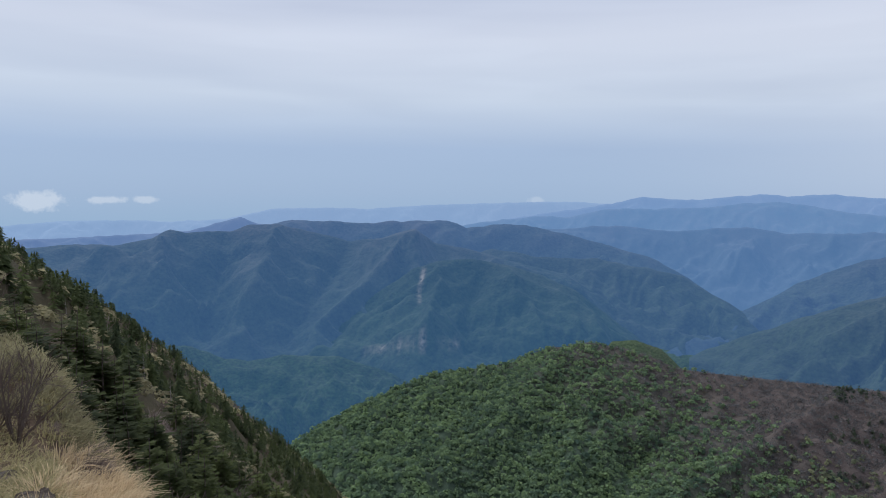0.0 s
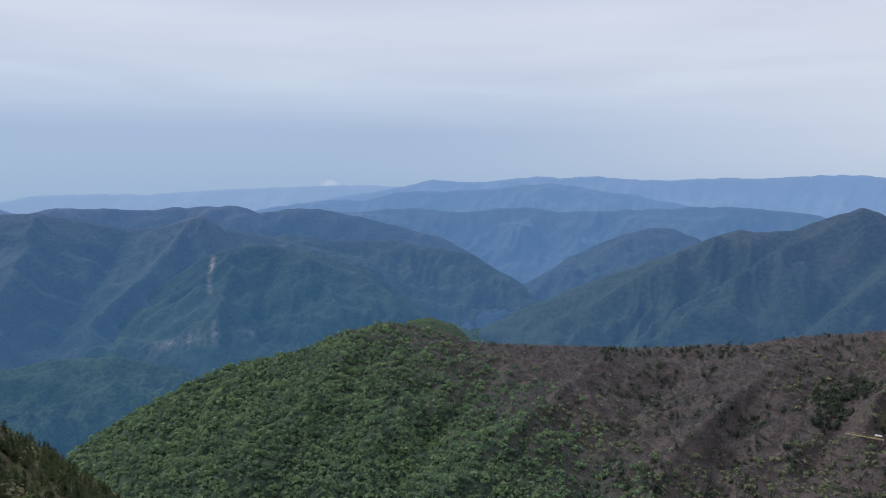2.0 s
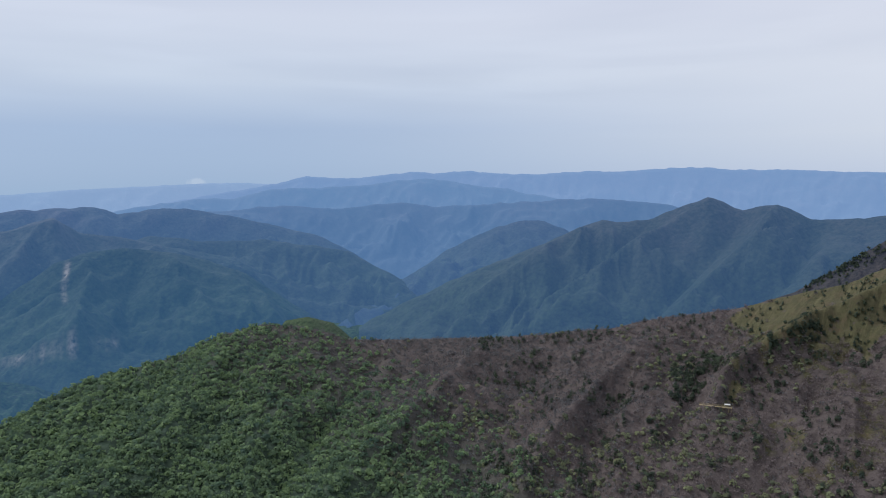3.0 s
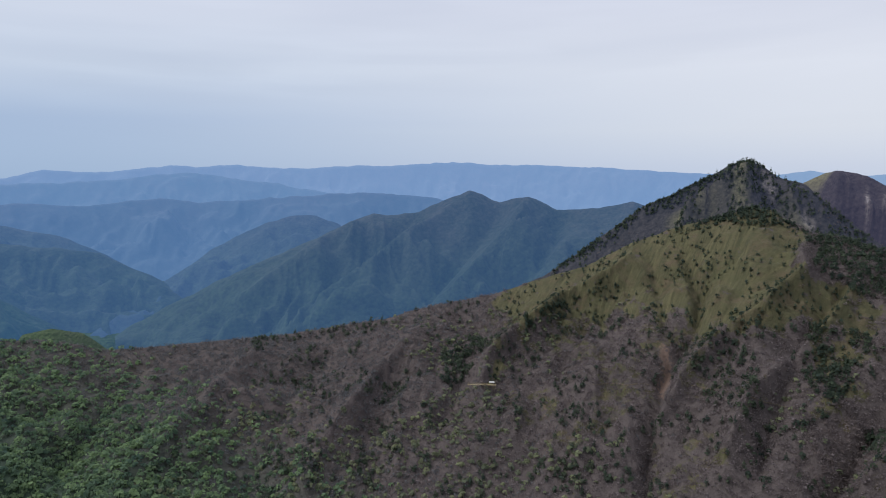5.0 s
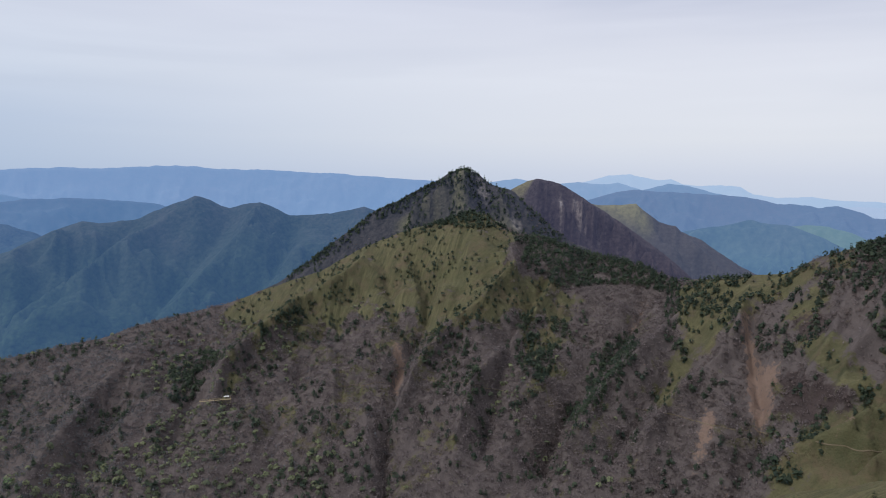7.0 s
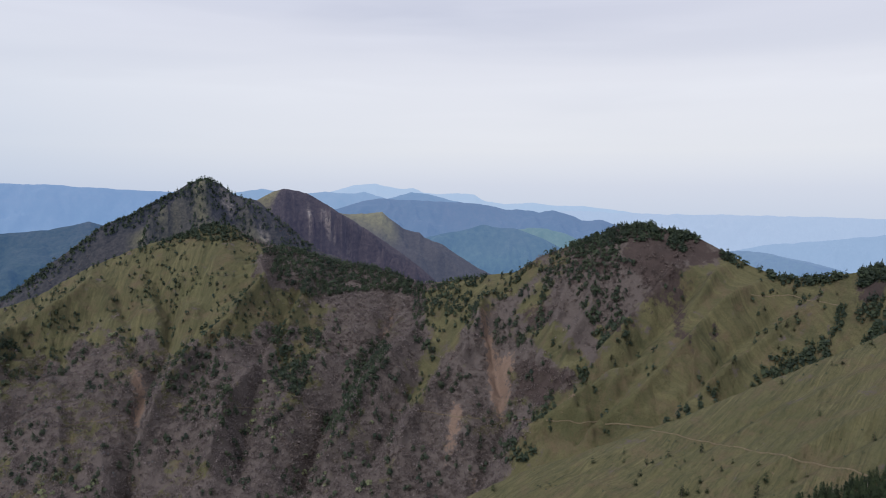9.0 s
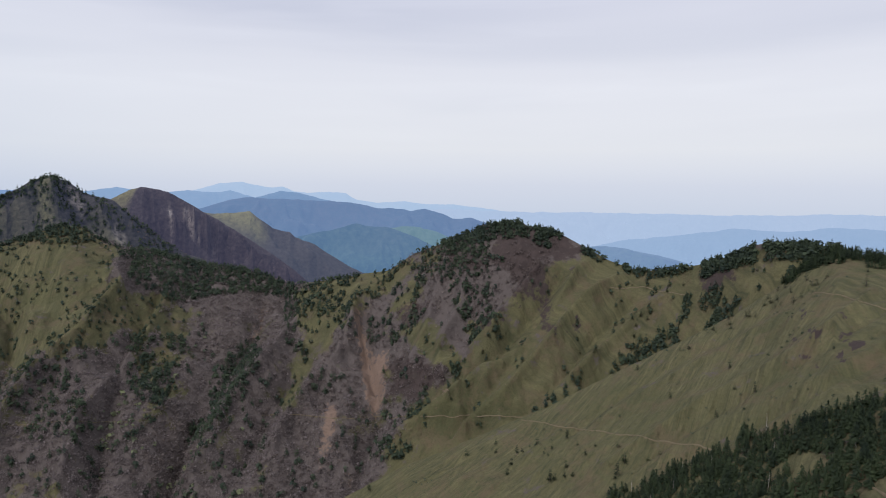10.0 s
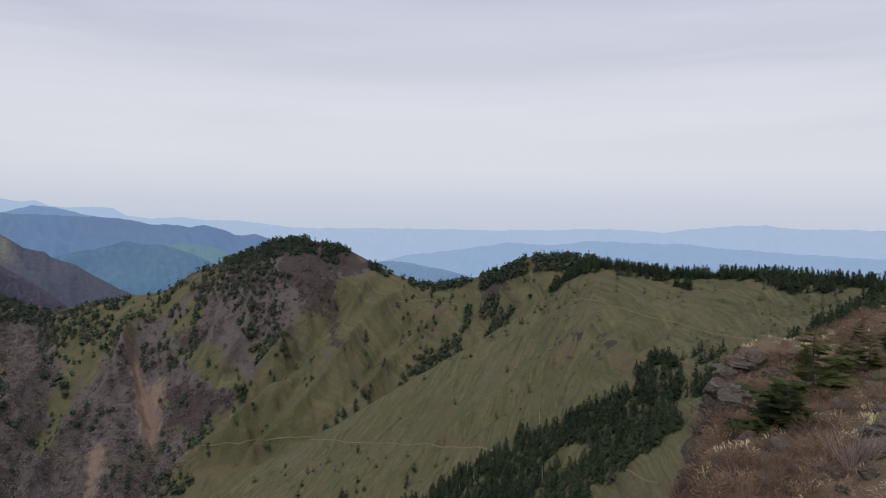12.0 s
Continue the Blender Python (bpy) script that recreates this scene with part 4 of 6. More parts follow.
SCRUB = leaf_mat("brown_scrub_twigs", (0.08, 0.064, 0.06, 1), (0.21, 0.165, 0.15, 1))
PALE_TWIG = leaf_mat("pale_twigs", (0.32, 0.25, 0.215, 1), (0.60, 0.50, 0.44, 1))
THICKET = leaf_mat("thicket_twigs", (0.15, 0.115, 0.10, 1), (0.36, 0.29, 0.26, 1))
HUMMOCK = leaf_mat("hummock_blades", (0.19, 0.175, 0.10, 1), (0.50, 0.45, 0.26, 1))
HERB = leaf_mat("herb_leaves", (0.10, 0.14, 0.03, 1), (0.30, 0.36, 0.08, 1))
HEATH = leaf_mat("reddish_heath_twigs", (0.06, 0.04, 0.034, 1), (0.34, 0.225, 0.155, 1))


# ---- the summit underfoot ----
# bearing, distance of the edge, height angle of the edge
EDGE = [(-180, 30, -6), (-90, 25, -6), (-50, 16, -7), (-33, 13, -12.2), (-31, 12, -13.0), (-29.6, 11, -15.0), (-29.0, 9.5, -18.0), (-26.4, 8, -20.6), (-23.2, 7, -22.8), (-22, 6.5, -25.2), (-20, 6, -28), (0, 5, -38),
        (60, 5, -40), (110, 5, -38), (128, 8, -30), (134.8, 16, -23.4), (136.9, 19, -21.7), (137.9, 24, -17.0), (138.3, 28, -14.3), (139.4, 30, -12.9), (140.7, 33, -11.8), (143.3, 37, -10.5), (144.9, 40, -9.8), (147.2, 42, -8.9),
        (149.2, 46, -7.6), (160, 50, -5), (180, 30, -6)]


def summit_z(az, r):
    e = np.array(EDGE, float)
    re = np.interp(az, e[:, 0], e[:, 1])
    ze = EYE.z + re * np.tan(np.radians(np.interp(az, e[:, 0], e[:, 2])))
    t = r / re
    a = np.radians(az)
    x, y = r * np.sin(a), r * np.cos(a)
    top = ze * np.minimum(t, 1) ** np.interp(az, (118, 135, 160, 176), (1.3, 0.6, 0.6, 1.3)) * np.clip(r / 2.5, 0, 1) + 1.5 * fbm(x / 5, y / 5, 5, 207) * np.clip(t * 1.5, 0, 1) * np.clip(re / 25, 0.25, 1) + 0.10 * fbm(x / 0.9, y / 0.9, 3, 211)
    out = np.maximum(r - re, 0)
    return np.where(t <= 1, top, top - out * 0.9 - (205 + ze) * (1 - np.exp(-out / 95)))


def build_summit():
    az = np.arange(-180, 180.01, 0.6)
    e = np.array(EDGE, float)
    re = np.interp(az, e[:, 0], e[:, 1])
    t = np.linspace(0.0, 1, 60)[:, None]
    out = np.array([0.6, 1.4, 2.6, 4.5, 7, 11, 17, 26, 40, 60, 90, 130, 180, 240])[:, None]
    R_ = np.concatenate([t * re, re + out])
    A = np.repeat(az[None], len(R_), 0)
    Z = summit_z(A, R_)
    V = polar(A, R_, np.maximum(Z, -320))
    n = len(az)
    i = (np.arange(len(R_) - 1)[:, None] * n + np.arange(n - 1)[None, :]).ravel()
    me = mesh_from("ground_summit", V.reshape(-1, 3), np.stack([i, i + 1, i + n + 1, i + n], 1), SUMMIT_SOIL, True)
    tagged(new("ground_summit", me), "rocky summit with brown heath and dry grass", "summit", "", "structure")


build_summit()


# ---- plants ----
def quads_object(name, quads, tone, mat, label, category):
    """Many loose quads (n, 4, 3) in one mesh, with a tone for each plant."""
    n = len(quads)
    me = mesh_from(name, quads.reshape(-1, 3), np.arange(n * 4).reshape(-1, 4), mat)
    att = me.attributes.new("tone", "FLOAT", "POINT")
    att.data.foreach_set("value", np.repeat(tone, 4).astype(np.float32))
    return tagged(new(name, me), label, category, "", "stuff")


def frame_of(d, rng):
    """Two directions across the unit directions d."""
    h = rng.normal(size=d.shape)
    u = np.cross(d, h)
    u /= np.linalg.norm(u, axis=-1, keepdims=True) + 1e-9
    return u, np.cross(d, u)


def leafy_crowns(pts, rng, size=(2.3, 4.0), k=34, lift=0.5, leaf=(0.2, 0.34), flat=1.0):
    m = len(pts)
    R_ = rng.uniform(*size, (m, 1, 1))
    d = rng.normal(size=(m, k, 3))
    d[..., 2] = np.abs(d[..., 2]) * 1.1 - 0.25
    d /= np.linalg.norm(d, axis=-1, keepdims=True)
    lump = 0.72 + 0.34 * rng.random((m, k, 1))
    c = pts[:, None] + np.array([0, 0, 1.0]) * R_ * 1.15 * flat + d * R_ * lump * np.array([1, 1, 1.05 * flat])
    face = d + np.array([0, 0, lift]) + 0.3 * rng.normal(size=d.shape)
    face /= np.linalg.norm(face, axis=-1, keepdims=True)
    u, v = frame_of(face, rng)
    s = R_ * rng.uniform(*leaf, (m, k, 1))
    q = np.stack([c - u * s - v * s * 0.7, c + u * s * 0.8 - v * s, c + u * s + v * s * 0.8, c - u * s * 0.7 + v * s], 2)
    return q.reshape(-1, 4, 3), np.repeat(rng.random(m), k)


def dome_crowns(pts, rng, size, k=11, leaf=0.46, tall=1.0, loose=0.3, sink=0.0):
    """Rounded crowns: overlapping clumps of leaves or twigs spread evenly over a dome, with gaps between them."""
    m = len(pts)
    R_ = (size[0] + (size[1] - size[0]) * rng.random((m, 1, 1)) ** 1.6)
    i = np.arange(k)
    up = 1 - 1.05 * (i + 0.5) / k
    a = i * 2.39996 + rng.uniform(0, 6.28, (m, 1))
    flat = np.sqrt(1 - np.clip(up, -1, 1) ** 2)
    d = np.stack([np.cos(a) * flat, np.sin(a) * flat, np.repeat(up[None], m, 0)], -1) + 0.22 * rng.normal(size=(m, k, 3))
    d /= np.linalg.norm(d, axis=-1, keepdims=True)
    c = pts[:, None] + np.array([0, 0, 1.0]) * R_ * (0.75 * tall - sink) + d * R_ * rng.uniform(0.78, 1.12, (m, k, 1)) * np.array([1, 1, tall])
    face = d + loose * rng.normal(size=d.shape) + np.array([0, 0, 0.25])
    face /= np.linalg.norm(face, axis=-1, keepdims=True)
    u, v = frame_of(face, rng)
    s = R_ * leaf * rng.uniform(0.7, 1.25, (m, k, 1))
    q = np.stack([c - u * s - v * s * 0.6, c + u * s * 0.7 - v * s, c + u * s + v * s * 0.7, c - u * s * 0.6 + v * s], 2)
    return q.reshape(-1, 4, 3), np.repeat(rng.random(m), k)


def bare_crowns(pts, rng, size=(2.0, 3.6), k=34, width=0.055, base=0.25):
    m = len(pts)
    R_ = rng.uniform(*size, (m, 1, 1))
    d = rng.normal(size=(m, k, 3)) * np.array([1, 1, 0.6])
    d[..., 2] = np.abs(d[..., 2]) + 0.35
    d /= np.linalg.norm(d, axis=-1, keepdims=True)
    root = pts[:, None] + np.array([0, 0, base]) * R_ + d * R_ * rng.uniform(0.15, 0.75, (m, k, 1))
    bend = d + 0.5 * rng.normal(size=d.shape)
    tip = root + bend / np.linalg.norm(bend, axis=-1, keepdims=True) * R_ * rng.uniform(0.5, 0.95, (m, k, 1))
    u, v = frame_of((tip - root) / np.linalg.norm(tip - root, axis=-1, keepdims=True), rng)
    w = R_ * width
    q = np.stack([root - u * w, root + u * w, tip + u * w * 0.4, tip - u * w * 0.4], 2)
    return q.reshape(-1, 4, 3), np.repeat(rng.random(m), k)


def fir_crowns(pts, rng, height=(4.0, 7.0), tiers=6, arms=7, spread=0.27, wide=0.42):
    m = len(pts)
    H = rng.uniform(*height, (m, 1, 1))
    t = (np.arange(tiers) / tiers)[None, :, None] + rng.uniform(-0.04, 0.04, (m, tiers, arms))
    a = rng.uniform(0, 2 * np.pi, (m, tiers, arms))
    reach = H * spread * (1.05 - t) ** 0.7 * rng.uniform(0.4, 1.4, (m, tiers, arms))
    d = np.stack([np.cos(a), np.sin(a), np.zeros_like(a)], -1)
    side = np.stack([-np.sin(a), np.cos(a), np.zeros_like(a)], -1)
    up = np.array([0, 0, 1.0])
    bend = rng.normal(size=(m, 1, 1, 3)) * np.array([0.07, 0.07, 0])
    root = pts[:, None, None] + up * (H * (0.1 + 0.86 * t))[..., None] + bend * (H * t)[..., None]
    tip = root + d * reach[..., None] - up * (reach * rng.uniform(0.05, 0.4, (m, tiers, arms)))[..., None]
    w = (reach * wide)[..., None]
    midp = root * 0.35 + tip * 0.65
    q = np.stack([root + up * (0.07 * H)[..., None], midp - side * w, tip, midp + side * w], 3).reshape(-1, 4, 3)
    top = pts + up * H[:, 0]
    b = pts + up * H[:, 0] * 0.78
    e = np.array([[1, 0, 0], [0, 1, 0]])
    tops = np.stack([np.stack([b - e[i] * H[:, 0] * 0.05, top, b + e[i] * H[:, 0] * 0.05, b], 1) for i in (0, 1)], 1).reshape(-1, 4, 3)
    tone = rng.random(m)
    return np.concatenate([q, tops]), np.concatenate([np.repeat(tone, tiers * arms), np.repeat(tone, 2)])


rng = np.random.default_rng(7)


def green_share(az, el):
    return np.clip(0.5 + (17 - az) / 20 + (-16.5 - el) / 12, 0, 1) * np.clip((56 - az) / 34, 0, 1)


def clumps(x, y, size, s):
    return fbm(x / size, y / size, 4, s, 0.6)


# woods of the ridge
is_grass = open_grass
in_slip = lambda az, el: inside(SLIP_A, az, el) | inside(SLIP_B, az, el) | (near_line([(63.9, -14.2), (64.5, -16.0), (64.0, -17.8)], az, el, 0.4) > 0.5)
wood = lambda az, el: ~is_grass(az, el) & ~in_slip(az, el)
thin_out = lambda az, el: np.clip((101 - az) / 5, 0, 1) * np.maximum(np.clip((92 - az) / 6, 0.25, 1), np.clip((-15 - el) / 4, 0, 1))
p = ridge.spots(60000, rng, lambda az, el, x, y: (az < 60) * green_share(az, el) * ~is_grass(az, el), 0.0)
quads_object("leafy_woods", *dome_crowns(p, rng, (0.9, 2.1), 13, 0.4, 1.0, 0.6), LEAF, "leafing green broadleaf woods on the ridge", "forest")
def bare_share(az, el, x, y):
    return wood(az, el) * (1 - green_share(az, el)) * np.clip(clumps(x, y, 40, 9) * 0.9 + 1.0, 0, 1) * thin_out(az, el)


def bare_wood(name, p, mat, label):
    q, tone = dome_crowns(p, rng, (0.9, 2.0), 4, 0.26, 0.8, 1.0, 0.2)
    q2, tone2 = bare_crowns(p, rng, (1.0, 2.2), 8, 0.055, 0.1)
    quads_object(name, np.concatenate([q, q2]), np.concatenate([tone, tone2]), mat, label, "forest")


p = ridge.spots(72000, rng, bare_share, 0.0)
# western trees take the twig colour that has haze in it
west = np.degrees(np.arctan2(p[:, 0], p[:, 1])) < 42 + 12 * rng.normal(size=len(p))
bare_wood("silver_woods", p[west], HAZED_TWIG, "leafless woods beside the green dome, coloured grey for haze")
bare_wood("bare_woods", p[~west], TWIG, "grey-brown leafless woods on the ridge")
p = ridge.spots(26000, rng, lambda az, el, x, y: wood(az, el) * (az > 22) * np.clip((84 - az) / 20, 0, 1) * np.clip(clumps(x, y, 60, 13) * 1.2 - 0.05 + (-18 - el) * 0.03, 0, 0.6), 0.0)
quads_object("budding_woods", *dome_crowns(p, rng, (0.9, 1.9), 10, 0.48, 1.0, 0.3), BUDDING, "olive-green budding trees among the leafless woods", "forest")


FIR_CAP = [(66.7, -4.1), (68.6, -3.0), (70.2, -2.5), (71.6, -3.4), (72.3, -4.3), (70.9, -4.7), (69.0, -4.5)]
FIR_SHADE = [(74.0, -5.0), (76.1, -4.5), (78.4, -5.6), (82.0, -6.1), (84.7, -6.9), (86.9, -8.2), (86.1, -9.3), (83.4, -8.8), (80.3, -8.9), (77.6, -9.5), (74.7, -7.7)]
FIR_PEAK = [(96.1, -6.5), (99.1, -4.2), (101.2, -2.8), (104.3, -2.2), (103.7, -3.9), (103.5, -6.7), (102.6, -9.4), (100.8, -11.1), (99.9, -12.8), (97.3, -13.5), (95.6, -13.4), (96.1, -10.9), (96.9, -8.3)]
FIR_TOP = [(99.1, -4.2), (101.2, -2.9), (103.5, -2.3), (105.7, -2.2), (105.9, -3.2), (103.5, -3.6), (101.2, -4.3), (99.5, -5.4)]
FIR_NECK = [(118.6, -8.7), (121.1, -7.5), (123.0, -8.4), (122.1, -10.3), (119.8, -11.6), (117.0, -13.5), (112.7, -15.6), (113.7, -13.4), (116.5, -11.5), (117.9, -9.9)]
FIR_FOOT = [(106.4, -18.8), (108.0, -17.3), (109.9, -15.8), (111.1, -16.1), (109.9, -17.5), (108.0, -18.6), (106.7, -19.2)]
FIR_LEDGE = [(122.0, -5.1), (124.8, -3.6), (128.9, -3.4), (129.3, -4.5), (126.7, -5.5), (124.9, -7.8), (124.2, -7.4), (125.3, -6.0), (123.4, -5.6)]


def fir_share(az, el, x, y):
    """Dark conifers: round the grassy peak, on the rocky peak and in gullies."""
    k = clumps(x, y, 22, 21) + 0.1
    s = 0.22 * (k > 0.14) * ((az > 30) & (az < 62) & (el < -11.3)) * ~is_grass(az, el)
    for poly, share, gap in ((FIR_CAP, 0.9, -0.2), (FIR_SHADE, 0.95, -0.4), (FIR_PEAK, 0.6, -0.04), (FIR_TOP, 0.95, -0.4), (FIR_NECK, 0.95, -0.3), (FIR_FOOT, 0.8, -0.1), (FIR_LEDGE, 0.9, -0.2),
                             ([(46.2, -15.1), (48.8, -14.0), (50.1, -15.0), (48.3, -16.6), (46.6, -18.1), (45.3, -18.8)], 0.8, -0.1),
                             ([(66.8, -12.3), (70.1, -13.6), (71.6, -17.7), (69.7, -20.0), (67.3, -18.2), (65.8, -15.5)], 0.25, 0.05),
                             ([(81.8, -13.2), (84.0, -12.5), (84.1, -14.8), (81.1, -18.5), (78.4, -20.5), (78.8, -17.8)], 0.8, -0.1),
                             ([(74.4, -11.7), (78.1, -12.0), (78.7, -15.1), (76.4, -17.1), (73.5, -15.4)], 0.8, -0.08),
                             ([(93.5, -21.2), (94.7, -20.8), (96.4, -21.2), (95.9, -22.3), (93.9, -22.5)], 0.9, -0.3),
                             ([(54.6, -11.2), (57.4, -10.6), (56.6, -12.0), (53.0, -13.8), (51.5, -13.8)], 0.7, 0.0)):
        s = np.maximum(s, share * (k > gap) * inside(poly, az + 0.8 * fbm(az / 0.8, el / 0.8, 3, 309), el))
    s = np.maximum(s, 0.12 * (k > 0.16) * ((az > 60) & (az < 98) & (el < -11)))
    s = np.maximum(s, 0.35 * (k > 0.12) * ((az > 86) & (az < 104) & (el > -16)))
    s = np.maximum(s, 0.5 * (k > -0.1) * ((az > 106) & (az < 119) & (el > -7.2) & ridge_top(az, el)))
    return s * ~in_slip(az, el)


def ridge_top(az, el):
    return el > curve(RIDGE, az) - 0.35


p = ridge.spots(52000, rng, fir_share, 0.0)


def pines(pts, rng, height, size):
    """Low mountain conifers: tiered branches filled with lumps of needles."""
    q, a = fir_crowns(pts, rng, height, 4, 5, 0.3)
    q2, b = dome_crowns(pts, rng, (size[0] * 0.62, size[1] * 0.62), 6, 0.6, 1.5)
    return np.concatenate([q, q2]), np.concatenate([a, b])


def crest_spots(slope, az0, az1, count, rng, deep=0.05, fill=-0.1, s=0):
    """Places just below the crest line, in clumps."""
    A = rng.uniform(az0, az1, count)
    A = A[fbm(A * 1.1, A * 0, 3, 501 + s) > fill]
    row = np.clip(((1 - deep * rng.random(len(A)) ** 1.5) * (slope.rows - 1)).astype(int), 0, slope.rows - 1)
    j = np.clip(np.round((A - slope.az[0]) / (slope.az[1] - slope.az[0])).astype(int), 0, slope.n - 1)
    return polar(slope.A[row, j], slope.R[row, j], slope.Z[row, j] - 0.4) + rng.normal(size=(len(A), 3)) * np.array([0.6, 0.6, 0.0])


p = np.concatenate([p] + [crest_spots(ridge, *a) for a in ((99, 108, 420, rng, 0.07, -0.4), (107, 120, 200, rng, 0.03, -0.05), (119, 129, 520, rng, 0.07, -0.3), (84, 99, 160, rng, 0.03, 0.0), (64, 84, 240, rng, 0.04, -0.1))])
quads_object("dark_conifers", *pines(p, rng, (2.6, 5.4), (1.5, 2.4)), FIR_HAZED, "dark conifer thickets on the rocky peaks", "forest")

# low brown scrub on the rocky peak and among the grass
p = ridge.spots(46000, rng, lambda az, el, x, y: (az > 74) * (az < 118) * np.clip(clumps(x, y, 30, 33) * 2.4 + 0.6, 0, 1) * wood(az, el), 0.0)
quads_object("brown_scrub", *leafy_crowns(p - np.array([0, 0, 0.5]), rng, (0.6, 1.5), 8, 1.4, (0.2, 0.36)), SCRUB, "leafless brown scrub on the mountain side", "scrub")

# conifer belt and ridge wood by the grass slope
BELT = [(112.8, -24.5), (115.7, -23.0), (119.0, -21.5), (121.9, -20.1), (123.7, -18.7), (127.0, -17.2), (130.6, -15.6), (132.8, -14.2), (132.9, -12.4), (134.8, -11.1), (137.1, -10.7), (137.2, -12.0),
        (135.8, -13.5), (136.2, -14.7), (135.4, -16.1), (135.9, -17.3), (134.7, -18.7), (132.1, -20.6), (130.8, -21.6), (129.0, -23.4), (127, -28), (116, -28)]
BELT_END = [(137.2, -12.0), (139.4, -11.0), (141.5, -11.0), (141.5, -13.5), (138.3, -14.5), (136.4, -14.9)]
TOP = [(125.5, -5.6), (126.6, -4.1), (128.9, -3.6), (137.5, -4.2), (143.4, -4.0), (156, -3.6), (156, -5.6), (149.4, -5.6), (146.4, -6.2), (143.5, -6.4), (141.2, -5.7), (137.6, -5.8), (136.8, -6.6), (135.5, -6.5),
       (133.3, -5.9), (129.4, -5.6), (126.8, -6.4)]


def belt_share(az, el, x, y):
    k = clumps(x, y, 16, 41)
    s = 0.8 * inside(BELT, az + 0.8 * fbm(az / 0.7, el / 0.7, 3, 311), el) * (k > -0.32 - 0.3 * (az < 130) + 0.5 * np.clip((el + 15) / 4, 0, 1) * (az > 134))
    s = np.maximum(s, 0.5 * inside(BELT_END, az, el) * (k > 0.0))
    s = np.maximum(s, 0.85 * inside(TOP, az, el) * (k > 0.05 - 0.5 * (el > curve(GRASS, az) - 0.45)))
    s = np.maximum(s, 0.8 * (k > -0.1) * inside([(143.0, -10.6), (145.1, -8.5), (147.2, -7.1), (149.4, -5.0), (153, -4), (153, -8), (149.5, -8.5), (147.3, -10.3), (144.4, -11.5)], az, el))
    return s


p = np.concatenate([grass.spots(22000, rng, belt_share, 0.0), crest_spots(grass, 126, 154, 800, rng, 0.05, -0.25, 3), crest_spots(grass, 125.5, 134, 260, rng, 0.03, -0.5, 5)])
quads_object("conifer_belt", *fir_crowns(p, rng, (1.8, 4.8), 7, 7, 0.3, 0.34), FIR_BELT, "belt of dark low conifers across the grass slope", "forest")

# conifers and scrub on the peaks behind
p = steep_peak.spots(5200, rng, lambda az, el, x, y: (az > 56) * (az < 82) * np.clip(clumps(x, y, 40, 71) * 2.4 + 0.12, 0, 1) + 0.8 * (el > -1.0) * (az > 66) * (az < 71.5), 0.3)
p = np.concatenate([p, crest_spots(steep_peak, 55, 71, 420, rng, 0.05, -0.4, 9)])
quads_object("peak_conifers", *pines(p, rng, (3.0, 6.5), (1.8, 3.0)), FIR_HAZED, "dark conifers on the steep peak", "forest")
p = steep_peak.spots(4500, rng, lambda az, el, x, y: (az > 54) * (az < 82) * np.clip(clumps(x, y, 50, 77) * 2.0 + 0.3, 0, 1), 0.2)
quads_object("peak_scrub", *leafy_crowns(p - np.array([0, 0, 0.6]), rng, (0.8, 1.7), 8, 1.2, (0.2, 0.36)), SCRUB, "leafless scrub on the steep peak", "scrub")
# fir slope: the far part as one wood
p = firs.spots(5200, rng, lambda az, el, x, y: (az < 2) * (az > -45) * (np.hypot(x, y) > 86) * np.clip(clumps(x, y, 22, 51) * 2.6 + 0.62, 0, 1), 0.05)
quads_object("fir_wood", *fir_crowns(p, rng, (1.8, 5.0), 8, 8, 0.34, 0.24), FIR_WOOD, "dense dark fir wood on the steep slope", "forest")
p = firs.spots(5200, rng, lambda az, el, x, y: (az < 2) * (az > -45) * np.clip(clumps(x, y, 14, 57) * 2.2 + 0.25, 0, 1), 0.0)
quads_object("slope_scrub", *bare_crowns(p, rng, (0.7, 1.8), 22, 0.036, 0.0), BRUSH, "leafless brown scrub between the firs", "scrub")
p = firs.spots(6000, rng, lambda az, el, x, y: (az < 2) * (az > -45) * (np.hypot(x, y) > 45) * np.clip(clumps(x, y, 16, 61) * 3 + 0.1, 0, 1), 0.0)
quads_object("slope_grass", *leafy_crowns(p - np.array([0, 0, 0.6]), rng, (0.5, 1.1), 16), HUMMOCK, "yellow-green grass hummocks between the firs", "grass")


p = firs.spots(3400, rng, lambda az, el, x, y: (az < 0) * (az > -42) * np.clip(clumps(x, y, 9, 83) * 2 + 0.9, 0, 1), 0.0, 0.22)
quads_object("thicket", *bare_crowns(p, rng, (0.5, 1.2), 22, 0.04, 0.0), THICKET, "grey-brown leafless thicket below the summit", "scrub")


# ---- trees one could count ----
def part(name, me, parent, label=""):
    ob = new(name, me)
    ob.parent = parent
    return tagged(ob, label) if label else ob


def tube(path, radii, sides=6):
    """Vertices and quads of a tapering tube along a path."""
    path, v, f = np.asarray(path, float), [], []
    for i, (c, r) in enumerate(zip(path, radii)):
        t = path[min(i + 1, len(path) - 1)] - path[max(i - 1, 0)]
        t = t / (np.linalg.norm(t) + 1e-9)
        u = np.cross(t, [0.31, 0.85, 0.2] if abs(t[2]) > 0.8 else [0, 0, 1])
        u /= np.linalg.norm(u)
        w = np.cross(t, u)
        for k in range(sides):
            a = 2 * math.pi * k / sides
            v.append(c + r * (math.cos(a) * u + math.sin(a) * w))
    for i in range(len(path) - 1):
        for k in range(sides):
            a, b = i * sides + k, i * sides + (k + 1) % sides
            f.append((a, b, b + sides, a + sides))
    return np.array(v), np.array(f)


